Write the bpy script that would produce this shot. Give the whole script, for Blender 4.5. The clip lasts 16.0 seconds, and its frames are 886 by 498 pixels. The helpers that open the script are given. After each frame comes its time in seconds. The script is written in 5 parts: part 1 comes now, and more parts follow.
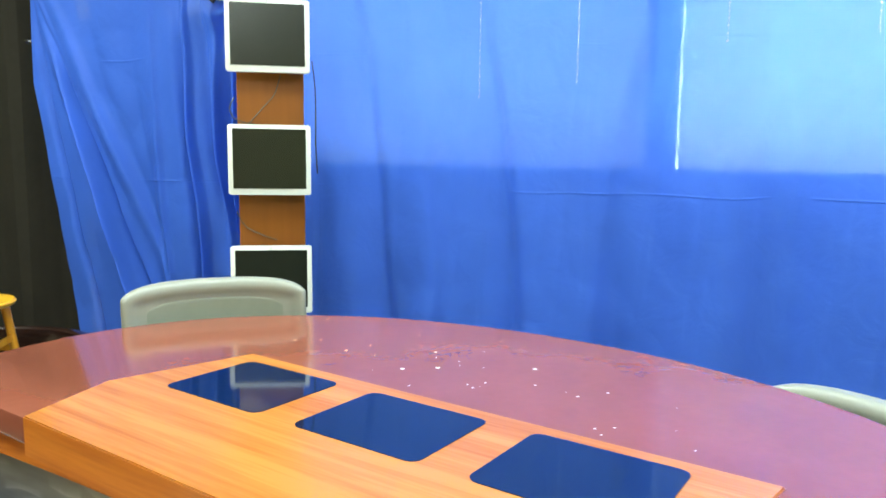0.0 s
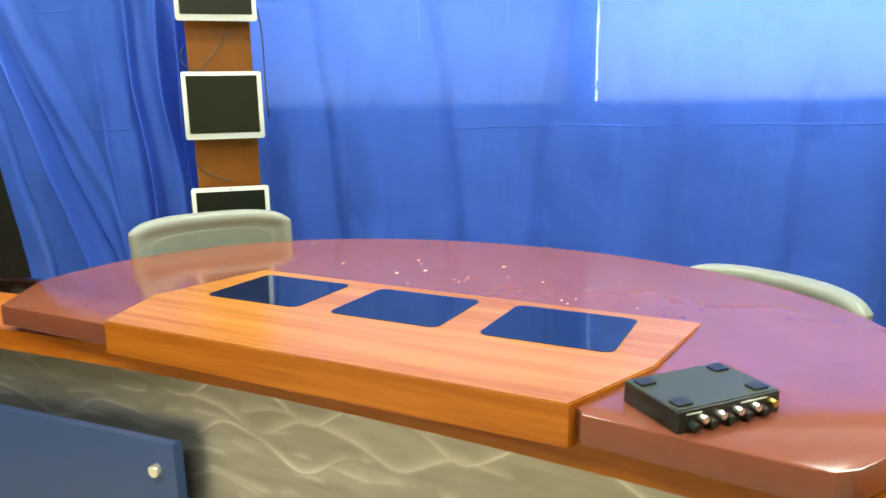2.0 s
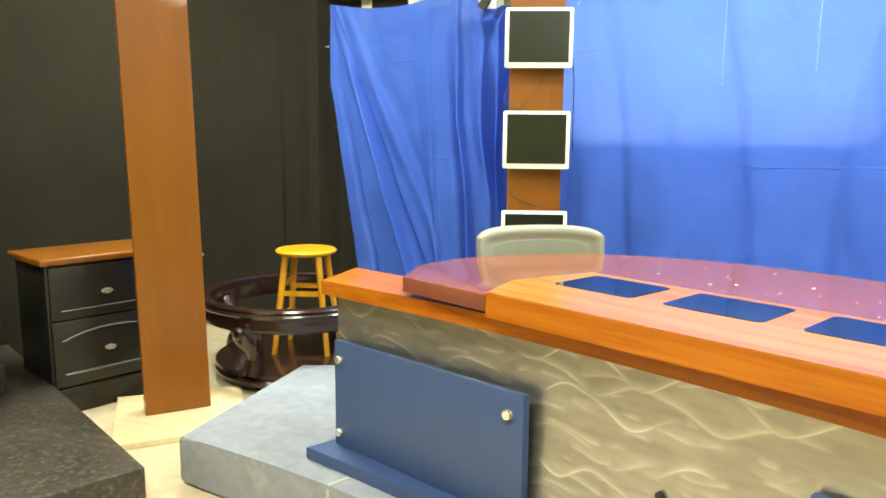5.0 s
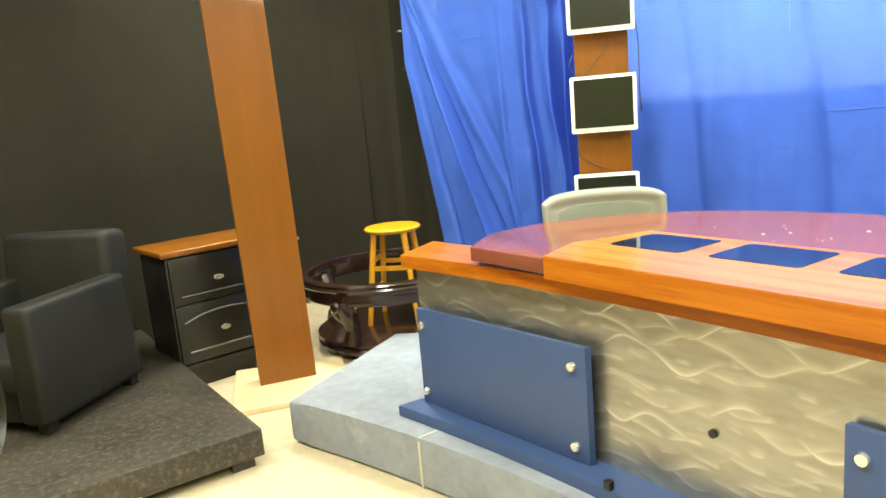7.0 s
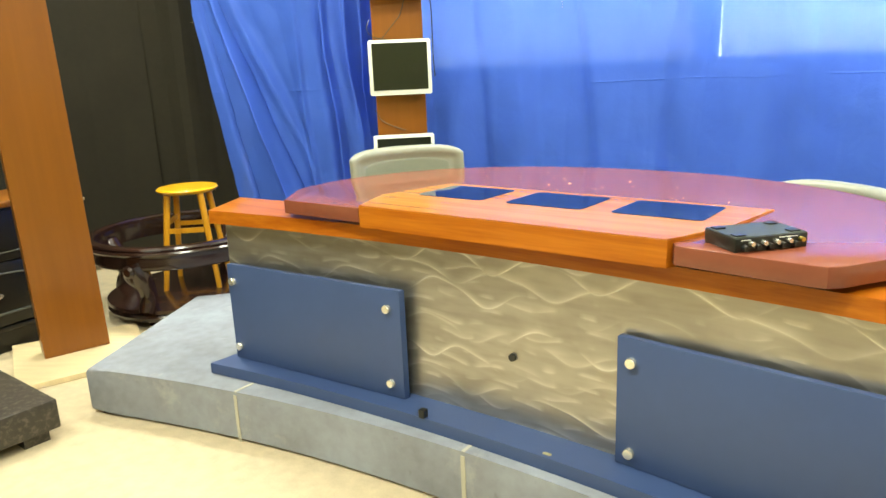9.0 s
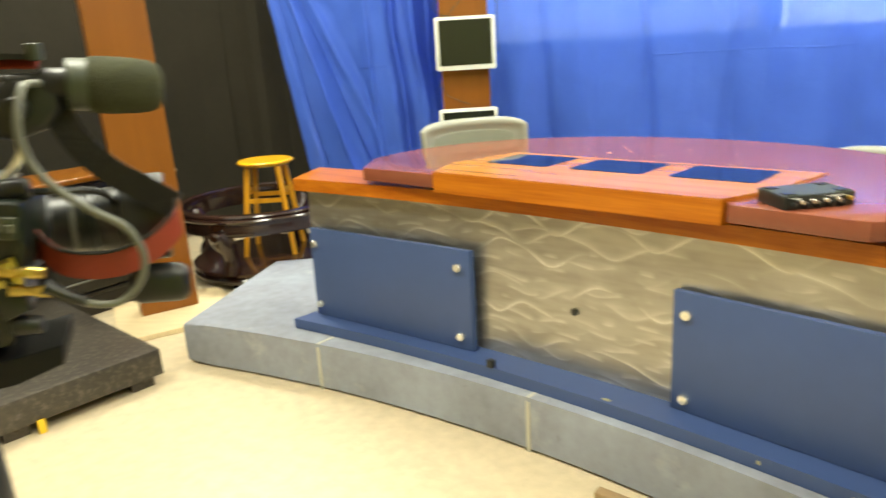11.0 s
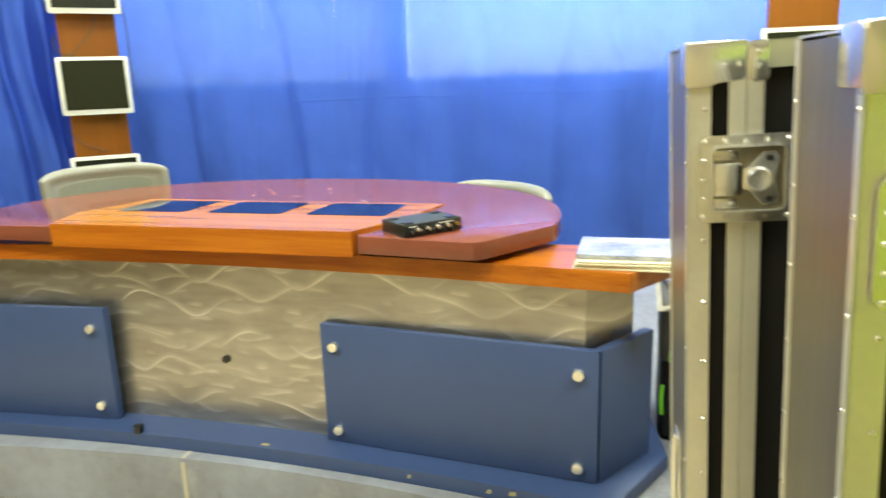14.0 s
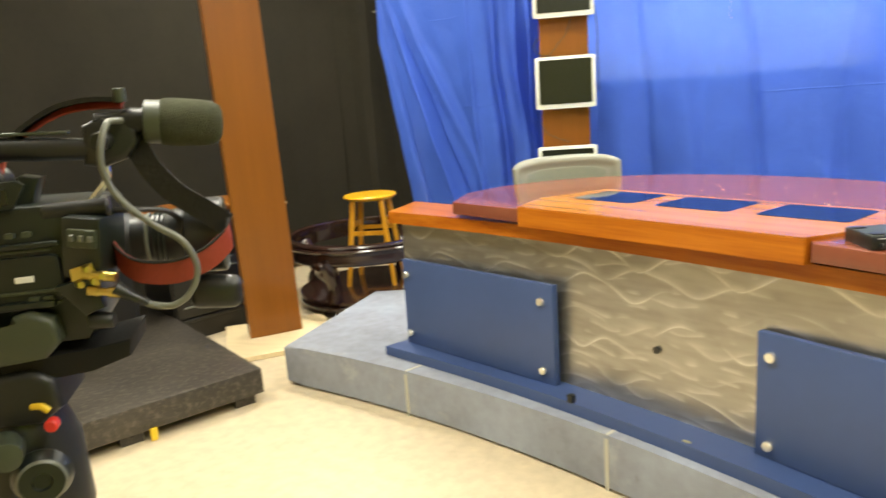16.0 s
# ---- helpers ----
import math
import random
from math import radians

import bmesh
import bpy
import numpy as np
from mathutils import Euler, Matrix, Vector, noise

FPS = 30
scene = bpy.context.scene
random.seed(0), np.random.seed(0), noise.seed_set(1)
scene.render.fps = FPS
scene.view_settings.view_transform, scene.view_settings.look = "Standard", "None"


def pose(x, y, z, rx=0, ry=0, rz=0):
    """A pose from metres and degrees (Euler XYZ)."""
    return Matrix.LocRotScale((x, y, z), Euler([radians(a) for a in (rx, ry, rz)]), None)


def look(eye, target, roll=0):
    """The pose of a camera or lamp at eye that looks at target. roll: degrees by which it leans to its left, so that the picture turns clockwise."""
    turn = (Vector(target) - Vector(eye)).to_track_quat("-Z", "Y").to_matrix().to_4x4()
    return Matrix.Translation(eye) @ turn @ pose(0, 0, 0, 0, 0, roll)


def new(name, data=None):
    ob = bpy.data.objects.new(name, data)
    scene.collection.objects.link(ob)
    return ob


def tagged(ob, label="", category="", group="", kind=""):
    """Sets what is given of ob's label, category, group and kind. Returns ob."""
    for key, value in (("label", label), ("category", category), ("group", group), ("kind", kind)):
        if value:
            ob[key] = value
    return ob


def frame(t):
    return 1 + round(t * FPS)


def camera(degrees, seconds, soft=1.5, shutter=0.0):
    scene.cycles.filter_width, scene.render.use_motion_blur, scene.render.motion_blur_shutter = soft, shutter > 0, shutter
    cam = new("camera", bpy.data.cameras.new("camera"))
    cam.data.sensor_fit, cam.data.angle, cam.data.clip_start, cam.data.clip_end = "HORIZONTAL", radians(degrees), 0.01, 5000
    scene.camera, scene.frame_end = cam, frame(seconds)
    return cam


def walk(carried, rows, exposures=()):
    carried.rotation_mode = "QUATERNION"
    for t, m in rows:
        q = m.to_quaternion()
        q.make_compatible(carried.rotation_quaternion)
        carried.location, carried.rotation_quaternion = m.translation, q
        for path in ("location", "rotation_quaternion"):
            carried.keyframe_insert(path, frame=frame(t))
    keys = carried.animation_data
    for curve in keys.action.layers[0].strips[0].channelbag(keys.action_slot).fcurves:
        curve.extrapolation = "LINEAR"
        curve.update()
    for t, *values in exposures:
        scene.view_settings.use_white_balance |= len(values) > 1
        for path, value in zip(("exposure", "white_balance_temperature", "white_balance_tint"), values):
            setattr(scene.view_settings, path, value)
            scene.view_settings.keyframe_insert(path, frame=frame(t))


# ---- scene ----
cam = camera(63.6, 16.0, shutter=0.5)
PATH = [
    (0, (0.011, 0.022, 1.468), (-0.027, 2.004, 1.202), 0.8),
    (0.5, (0.043, -0.101, 1.487), (0.049, 1.886, 1.265), -0.2),
    (0.8, (0.028, -0.179, 1.487), (0.062, 1.809, 1.269), -0.8),
    (1, (0.028, -0.223, 1.495), (0.056, 1.761, 1.246), -1.9),
    (1.5, (-0.037, -0.251, 1.481), (0.088, 1.709, 1.105), -0.1),
    (2, (-0.184, -0.329, 1.458), (0.02, 1.615, 1.036), -1.0),
    (2.5, (-0.228, -0.415, 1.45), (-0.01, 1.534, 1.054), -0.6),
    (3, (-0.212, -0.59, 1.462), (-0.135, 1.379, 1.118), -1.4),
    (3.5, (-0.257, -0.67, 1.449), (-0.471, 1.287, 1.094), -2.8),
    (4, (-0.37, -0.727, 1.441), (-0.692, 1.22, 1.111), -0.5),
    (4.5, (-0.413, -0.742, 1.419), (-0.822, 1.188, 1.094), 0.4),
    (5, (-0.413, -0.767, 1.422), (-0.881, 1.154, 1.119), 0.5),
    (7.3, (-0.231, -0.961, 1.466), (-0.968, 0.859, 1.083), -5.2),
    (7.5, (-0.245, -0.976, 1.465), (-0.907, 0.875, 1.097), -5.5),
    (8, (-0.3, -1.037, 1.449), (-0.761, 0.86, 1.013), -4.9),
    (8.3, (-0.303, -1.047, 1.438), (-0.576, 0.874, 0.956), -3.6),
    (8.5, (-0.311, -1.05, 1.43), (-0.46, 0.883, 0.942), -2.3),
    (10.8, (-0.283, -1.313, 1.436), (-0.523, 0.591, 0.873), -4.8),
    (11, (-0.33, -1.307, 1.433), (-0.643, 0.589, 0.88), -3.5),
    (11.5, (-0.387, -1.31, 1.438), (-0.813, 0.573, 0.915), -3.4),
    (12, (-0.384, -1.325, 1.429), (-0.786, 0.559, 0.89), -3.6),
    (12.5, (-0.377, -1.336, 1.419), (-0.449, 0.589, 0.88), -2.9),
    (13, (-0.36, -1.321, 1.418), (-0.204, 0.604, 0.9), -2.3),
    (13.5, (-0.319, -1.312, 1.42), (0.078, 0.592, 0.951), -1.4),
    (14, (-0.217, -1.314, 1.402), (0.349, 0.547, 0.937), -1.9),
    (14.3, (-0.169, -1.322, 1.397), (0.486, 0.489, 0.858), -2.8),
    (14.5, (-0.147, -1.339, 1.383), (0.507, 0.475, 0.852), -2.2),
    (15, (-0.185, -1.334, 1.419), (-0.028, 0.606, 0.959), -5.0),
    (15.5, (-0.217, -1.376, 1.445), (-0.542, 0.549, 1.009), -4.5),
    (16, (-0.212, -1.358, 1.427), (-0.828, 0.495, 0.995), -4.1),
]
walk(cam, [(t, look(eye, target, roll)) for t, eye, target, roll in PATH],
     [(0, -0.04, 5480, 7), (1.5, -0.18, 5950, 8), (2.5, -0.2, 6050, 8), (3, -0.18, 6100, 8), (3.5, 0.08, 6250, 7), (5, 0.28, 6500, 7), (7.5, 0.42, 6500, 8), (8, 0.38, 6500, 8), (8.5, 0.24, 6500, 8), (11, 0.09, 6650, 12), (12.5, 0.05, 6500, 15), (14.3, -0.02, 6350, 9), (16, 0.02, 6550, 18)])

# ---- world and lights ----
world = bpy.data.worlds.new("world")
scene.world = world
world.use_nodes = True
world.node_tree.nodes["Background"].inputs[0].default_value = (0.75, 0.85, 1.0, 1)
world.node_tree.nodes["Background"].inputs[1].default_value = 0.3

ROOM = pose(0, 3.5, 0, 0, 0, -19.29)      # x along the curtain wall, y away through it
DESK = pose(-1.395, 1.656, 0, 0, 0, -32.69)  # x along the desk front, y away from the viewer
TOP = 3.05                                # ceiling height


def ceiling_lamp(x, y, power):
    d = bpy.data.lights.new("troffer_light", "AREA")
    d.shape, d.size, d.size_y, d.energy, d.color = "RECTANGLE", 1.15, 0.55, power, (0.97, 1.0, 0.8)
    o = new("troffer_light", d)
    o.matrix_world = ROOM @ pose(x, y, TOP - 0.06)
    return o


LAMPS = [(-2.2, -1.4, 88), (0.2, -1.4, 54), (2.6, -1.4, 86), (-2.2, -3.9, 56), (0.2, -3.9, 72), (2.6, -3.9, 60)]
for lx, ly, power in LAMPS:
    ceiling_lamp(lx, ly, power)


# ---- materials ----
def mat(name, color, rough=0.5, metal=0.0, coat=0.0, var=0.12, scale=6.0, bump=0.0, bscale=200.0, spec=0.5, hue2=None, stretch=(1, 1, 1)):
    m = bpy.data.materials.new(name)
    m.use_nodes = True
    n, l = m.node_tree.nodes, m.node_tree.links
    b = n["Principled BSDF"]
    b.inputs["Roughness"].default_value, b.inputs["Metallic"].default_value = rough, metal
    b.inputs["Coat Weight"].default_value, b.inputs["Specular IOR Level"].default_value = coat, spec
    b.inputs["Coat Roughness"].default_value = 0.06
    co = n.new("ShaderNodeTexCoord")
    mp = n.new("ShaderNodeMapping")
    mp.inputs["Scale"].default_value = stretch
    l.new(co.outputs["Object"], mp.inputs[0])
    t1 = n.new("ShaderNodeTexNoise")
    t1.inputs["Scale"].default_value, t1.inputs["Detail"].default_value = scale, 6
    l.new(mp.outputs[0], t1.inputs["Vector"])
    t2 = n.new("ShaderNodeTexNoise")
    t2.inputs["Scale"].default_value, t2.inputs["Detail"].default_value = scale * 9, 3
    l.new(mp.outputs[0], t2.inputs["Vector"])
    add = n.new("ShaderNodeMath")
    add.operation = "MULTIPLY_ADD"
    add.inputs[1].default_value = 0.4
    l.new(t2.outputs[0], add.inputs[0])
    l.new(t1.outputs[0], add.inputs[2])
    rp = n.new("ShaderNodeMapRange")
    rp.inputs[1].default_value, rp.inputs[2].default_value = 0.45, 0.95
    l.new(add.outputs[0], rp.inputs[0])
    mx = n.new("ShaderNodeMix")
    mx.data_type = "RGBA"
    c2 = hue2 or tuple(min(1, c * (1 + var)) for c in color)
    mx.inputs[6].default_value = (*[c * (1 - var) for c in color], 1)
    mx.inputs[7].default_value = (*c2, 1)
    l.new(rp.outputs[0], mx.inputs[0])
    l.new(mx.outputs[2], b.inputs["Base Color"])
    rr = n.new("ShaderNodeMapRange")
    rr.inputs[3].default_value, rr.inputs[4].default_value = max(0.02, rough * 0.85), min(1, rough * 1.15)
    l.new(t1.outputs[0], rr.inputs[0])
    l.new(rr.outputs[0], b.inputs["Roughness"])
    if bump:
        t3 = n.new("ShaderNodeTexNoise")
        t3.inputs["Scale"].default_value, t3.inputs["Detail"].default_value = bscale, 3
        l.new(mp.outputs[0], t3.inputs["Vector"])
        bp = n.new("ShaderNodeBump")
        bp.inputs["Strength"].default_value, bp.inputs["Distance"].default_value = bump, 0.004
        l.new(t3.outputs[0], bp.inputs["Height"])
        l.new(bp.outputs[0], b.inputs["Normal"])
    return m


def wood(name, dark, light, rough=0.25, coat=0.4, axis=0, freq=26.0):
    """Veneer with long streaks along one axis."""
    m = mat(name, dark, rough, coat=coat, spec=0.3)
    n, l = m.node_tree.nodes, m.node_tree.links
    co = n.new("ShaderNodeTexCoord")
    mp = n.new("ShaderNodeMapping")
    sc = [freq, freq, freq]
    sc[axis] = freq * 0.045
    mp.inputs["Scale"].default_value = sc
    l.new(co.outputs["Object"], mp.inputs[0])
    a = n.new("ShaderNodeTexNoise")
    a.inputs["Scale"].default_value, a.inputs["Detail"].default_value, a.inputs["Distortion"].default_value = 1.0, 5, 0.3
    l.new(mp.outputs[0], a.inputs["Vector"])
    f = n.new("ShaderNodeTexNoise")
    f.inputs["Scale"].default_value, f.inputs["Detail"].default_value = 6.0, 3
    l.new(mp.outputs[0], f.inputs["Vector"])
    ad = n.new("ShaderNodeMath")
    ad.operation = "MULTIPLY_ADD"
    ad.inputs[1].default_value = 0.45
    l.new(f.outputs[0], ad.inputs[0])
    l.new(a.outputs[0], ad.inputs[2])
    r = n.new("ShaderNodeValToRGB")
    r.color_ramp.elements[0].position, r.color_ramp.elements[1].position = 0.52, 0.88
    r.color_ramp.elements[0].color, r.color_ramp.elements[1].color = (*dark, 1), (*light, 1)
    l.new(ad.outputs[0], r.inputs[0])
    l.new(r.outputs[0], n["Principled BSDF"].inputs["Base Color"])
    return m


def cloth(name, color, sheer, trans):
    """Thin translucent fabric: part scatters, part lets light through."""
    m = bpy.data.materials.new(name)
    m.use_nodes = True
    n, l = m.node_tree.nodes, m.node_tree.links
    b = n["Principled BSDF"]
    b.inputs["Roughness"].default_value, b.inputs["Specular IOR Level"].default_value = 0.5, 0.14
    co = n.new("ShaderNodeTexCoord")
    t = n.new("ShaderNodeTexNoise")
    t.inputs["Scale"].default_value, t.inputs["Detail"].default_value = 3.0, 6
    l.new(co.outputs["Object"], t.inputs["Vector"])
    mx = n.new("ShaderNodeMix")
    mx.data_type = "RGBA"
    mx.inputs[6].default_value = (*[c * 0.85 for c in color], 1)
    mx.inputs[7].default_value = (*[min(1, c * 1.12) for c in color], 1)
    l.new(t.outputs[0], mx.inputs[0])
    l.new(mx.outputs[2], b.inputs["Base Color"])
    # wrinkles and crosswise creases
    w = n.new("ShaderNodeTexNoise")
    w.inputs["Scale"].default_value, w.inputs["Detail"].default_value, w.inputs["Distortion"].default_value = 5.0, 8, 0.6
    l.new(co.outputs["Object"], w.inputs["Vector"])
    bp = n.new("ShaderNodeBump")
    bp.inputs["Strength"].default_value, bp.inputs["Distance"].default_value = 0.6, 0.03
    l.new(w.outputs[0], bp.inputs["Height"])
    l.new(bp.outputs[0], b.inputs["Normal"])
    sp = n.new("ShaderNodeSeparateXYZ")
    l.new(co.outputs["Object"], sp.inputs[0])
    wav = n.new("ShaderNodeTexNoise")
    wav.inputs["Scale"].default_value, wav.inputs["Detail"].default_value = 1.7, 1
    l.new(co.outputs["Object"], wav.inputs["Vector"])
    za = n.new("ShaderNodeMath")
    za.operation = "MULTIPLY_ADD"
    za.inputs[1].default_value = 0.05
    l.new(wav.outputs[0], za.inputs[0])
    l.new(sp.outputs[2], za.inputs[2])
    prev = bp
    gate = n.new("ShaderNodeMapRange")
    gate.inputs[1].default_value, gate.inputs[2].default_value = 0.5, 0.62
    cn = n.new("ShaderNodeTexNoise")
    cn.inputs["Scale"].default_value, cn.inputs["Detail"].default_value = 2.1, 1
    l.new(co.outputs["Object"], cn.inputs["Vector"])
    l.new(cn.outputs[0], gate.inputs[0])
    for zc in (1.318, 1.99):
        df = n.new("ShaderNodeMath")
        df.operation = "SUBTRACT"
        df.inputs[1].default_value = zc
        l.new(za.outputs[0], df.inputs[0])
        ab = n.new("ShaderNodeMath")
        ab.operation = "ABSOLUTE"
        l.new(df.outputs[0], ab.inputs[0])
        gt = n.new("ShaderNodeMapRange")
        gt.interpolation_type = "SMOOTHSTEP"
        gt.inputs[1].default_value, gt.inputs[2].default_value, gt.inputs[3].default_value, gt.inputs[4].default_value = 0.0, 0.008, 1.0, 0.0
        l.new(ab.outputs[0], gt.inputs[0])
        mu = n.new("ShaderNodeMath")
        mu.operation = "MULTIPLY"
        l.new(gt.outputs[0], mu.inputs[0])
        l.new(gate.outputs[0], mu.inputs[1])
        b2 = n.new("ShaderNodeBump")
        b2.inputs["Strength"].default_value, b2.inputs["Distance"].default_value = 0.7, 0.006
        l.new(mu.outputs[0], b2.inputs["Height"])
        l.new(prev.outputs[0], b2.inputs["Normal"])
        prev = b2
    l.new(prev.outputs[0], b.inputs["Normal"])
    tr = n.new("ShaderNodeBsdfTranslucent")
    l.new(mx.outputs[2], tr.inputs[0])
    m1 = n.new("ShaderNodeMixShader")
    m1.inputs[0].default_value = trans
    l.new(b.outputs[0], m1.inputs[1])
    l.new(tr.outputs[0], m1.inputs[2])
    tp = n.new("ShaderNodeBsdfTransparent")
    tp.inputs[0].default_value = (0.72, 0.84, 1.0, 1)
    m2 = n.new("ShaderNodeMixShader")
    m2.inputs[0].default_value = sheer
    l.new(m1.outputs[0], m2.inputs[1])
    l.new(tp.outputs[0], m2.inputs[2])
    l.new(m2.outputs[0], n["Material Output"].inputs[0])
    return m


def emit(name, color, power):
    m = bpy.data.materials.new(name)
    m.use_nodes = True
    n, l = m.node_tree.nodes, m.node_tree.links
    e = n.new("ShaderNodeEmission")
    e.inputs[0].default_value, e.inputs[1].default_value = (*color, 1), power
    l.new(e.outputs[0], n["Material Output"].inputs[0])
    return m


def swirled_metal():
    """Ground aluminium: rows of wavy polishing strokes, each with one crisp and one feathered side."""
    m = mat("swirled_aluminium", (0.318, 0.302, 0.27), 0.33, metal=0.85, var=0.1, scale=2.5)
    n, l = m.node_tree.nodes, m.node_tree.links
    b = n["Principled BSDF"]
    co = n.new("ShaderNodeTexCoord")
    sp = n.new("ShaderNodeSeparateXYZ")
    l.new(co.outputs["Object"], sp.inputs[0])
    X, Z = sp.outputs[0], sp.outputs[2]

    def op(kind, a, c=0.0, d=None):
        q = n.new("ShaderNodeMath")
        q.operation = kind
        for k, v in enumerate((a, c, d)):
            if v is None:
                continue
            if isinstance(v, (int, float)):
                q.inputs[k].default_value = v
            else:
                l.new(v, q.inputs[k])
        return q.outputs[0]

    def soft(scale, stretch):
        mp = n.new("ShaderNodeMapping")
        mp.inputs["Scale"].default_value = stretch
        l.new(co.outputs["Object"], mp.inputs[0])
        t = n.new("ShaderNodeTexNoise")
        t.inputs["Scale"].default_value, t.inputs["Detail"].default_value = scale, 2
        l.new(mp.outputs[0], t.inputs["Vector"])
        return t.outputs[0]

    drift = soft(1.5, (1, 1, 1))

    def strokes(pitch, wave, swing, seed, crisp, feather, lo, hi):
        """Rows of strokes pitch apart; wave is the wavenumber along the desk."""
        zz = op("ADD", op("DIVIDE", Z, pitch), op("MULTIPLY_ADD", drift, 0.7, seed))
        row = op("FLOOR", zz)
        f = op("FRACT", zz)
        wn = n.new("ShaderNodeTexWhiteNoise")
        wn.noise_dimensions = "1D"
        l.new(op("ADD", row, seed), wn.inputs["W"])
        ph = op("MULTIPLY_ADD", wn.outputs["Value"], 1.5, op("MULTIPLY", row, 0.3))
        arg = op("ADD", op("MULTIPLY_ADD", X, wave, ph), op("MULTIPLY", drift, 2.5))
        w = op("ADD", op("SINE", arg), op("MULTIPLY", op("SINE", op("MULTIPLY_ADD", arg, 2.0, 0.8)), 0.22))
        d = op("SUBTRACT", f, op("MULTIPLY_ADD", w, swing, 0.52))
        up = op("EXPONENT", op("DIVIDE", op("MAXIMUM", d, 0.0), -feather))
        dn = op("EXPONENT", op("DIVIDE", op("MINIMUM", d, 0.0), crisp))
        line = op("MULTIPLY", up, dn)
        rim = op("MULTIPLY", op("SMOOTH_MIN", op("MULTIPLY", f, 7.0), 1.0, 0.1), op("SMOOTH_MIN", op("MULTIPLY", op("SUBTRACT", 1.0, f), 7.0), 1.0, 0.1))
        g = n.new("ShaderNodeMapRange")
        g.inputs[1].default_value, g.inputs[2].default_value = lo, hi
        nz = n.new("ShaderNodeTexNoise")
        nz.noise_dimensions = "2D"
        nz.inputs["Scale"].default_value, nz.inputs["Detail"].default_value = 1.0, 1
        cb = n.new("ShaderNodeCombineXYZ")
        l.new(op("MULTIPLY", X, 3.6 if pitch > 0.06 else 8.0), cb.inputs[0])
        l.new(op("MULTIPLY_ADD", row, 3.7, seed), cb.inputs[1])
        l.new(cb.outputs[0], nz.inputs["Vector"])
        l.new(nz.outputs[0], g.inputs[0])
        return op("MULTIPLY", op("MULTIPLY", line, rim), g.outputs[0])

    long_s = strokes(0.112, 16.5, 0.28, 0.0, 0.022, 0.075, 0.38, 0.62)
    mid_s = strokes(0.095, 16.5, 0.27, 5.3, 0.035, 0.16, 0.42, 0.62)
    short_s = strokes(0.047, 20.0, 0.2, 11.7, 0.06, 0.28, 0.5, 0.62)
    mask = op("MAXIMUM", long_s, op("MAXIMUM", op("MULTIPLY", mid_s, 0.65), op("MULTIPLY", short_s, 0.5)))
    haze = soft(1.0, (5, 5, 26))
    hz = n.new("ShaderNodeMapRange")
    hz.inputs[1].default_value, hz.inputs[2].default_value, hz.inputs[3].default_value, hz.inputs[4].default_value = 0.3, 0.7, 0.0, 0.16
    l.new(haze, hz.inputs[0])
    mix_f = op("MINIMUM", op("ADD", op("MULTIPLY", mask, 0.62), hz.outputs[0]), 1.0)
    mx = n.new("ShaderNodeMix")
    mx.data_type = "RGBA"
    l.new(b.inputs["Base Color"].links[0].from_socket, mx.inputs[6])
    mx.inputs[7].default_value = (0.9, 0.91, 0.88, 1)
    l.new(mix_f, mx.inputs[0])
    l.new(mx.outputs[2], b.inputs["Base Color"])
    bp = n.new("ShaderNodeBump")
    bp.inputs["Strength"].default_value, bp.inputs["Distance"].default_value = 0.22, 0.004
    l.new(mask, bp.inputs["Height"])
    l.new(bp.outputs[0], b.inputs["Normal"])
    return m


def scuffed_black():
    m = mat("scuffed_black_paint", (0.036, 0.03, 0.0225), 0.42, var=0.4, scale=4, bump=0.25, bscale=60)
    n, l = m.node_tree.nodes, m.node_tree.links
    b = n["Principled BSDF"]
    co = n.new("ShaderNodeTexCoord")
    t = n.new("ShaderNodeTexNoise")
    t.inputs["Scale"].default_value, t.inputs["Detail"].default_value, t.inputs["Roughness"].default_value = 34.0, 9, 0.7
    l.new(co.outputs["Object"], t.inputs["Vector"])
    r = n.new("ShaderNodeMapRange")
    r.inputs[1].default_value, r.inputs[2].default_value, r.inputs[4].default_value = 0.5, 0.74, 0.5
    l.new(t.outputs[0], r.inputs[0])
    mx = n.new("ShaderNodeMix")
    mx.data_type = "RGBA"
    l.new(b.inputs["Base Color"].links[0].from_socket, mx.inputs[6])
    mx.inputs[7].default_value = (0.25, 0.215, 0.16, 1)
    l.new(r.outputs[0], mx.inputs[0])
    l.new(mx.outputs[2], b.inputs["Base Color"])
    return m


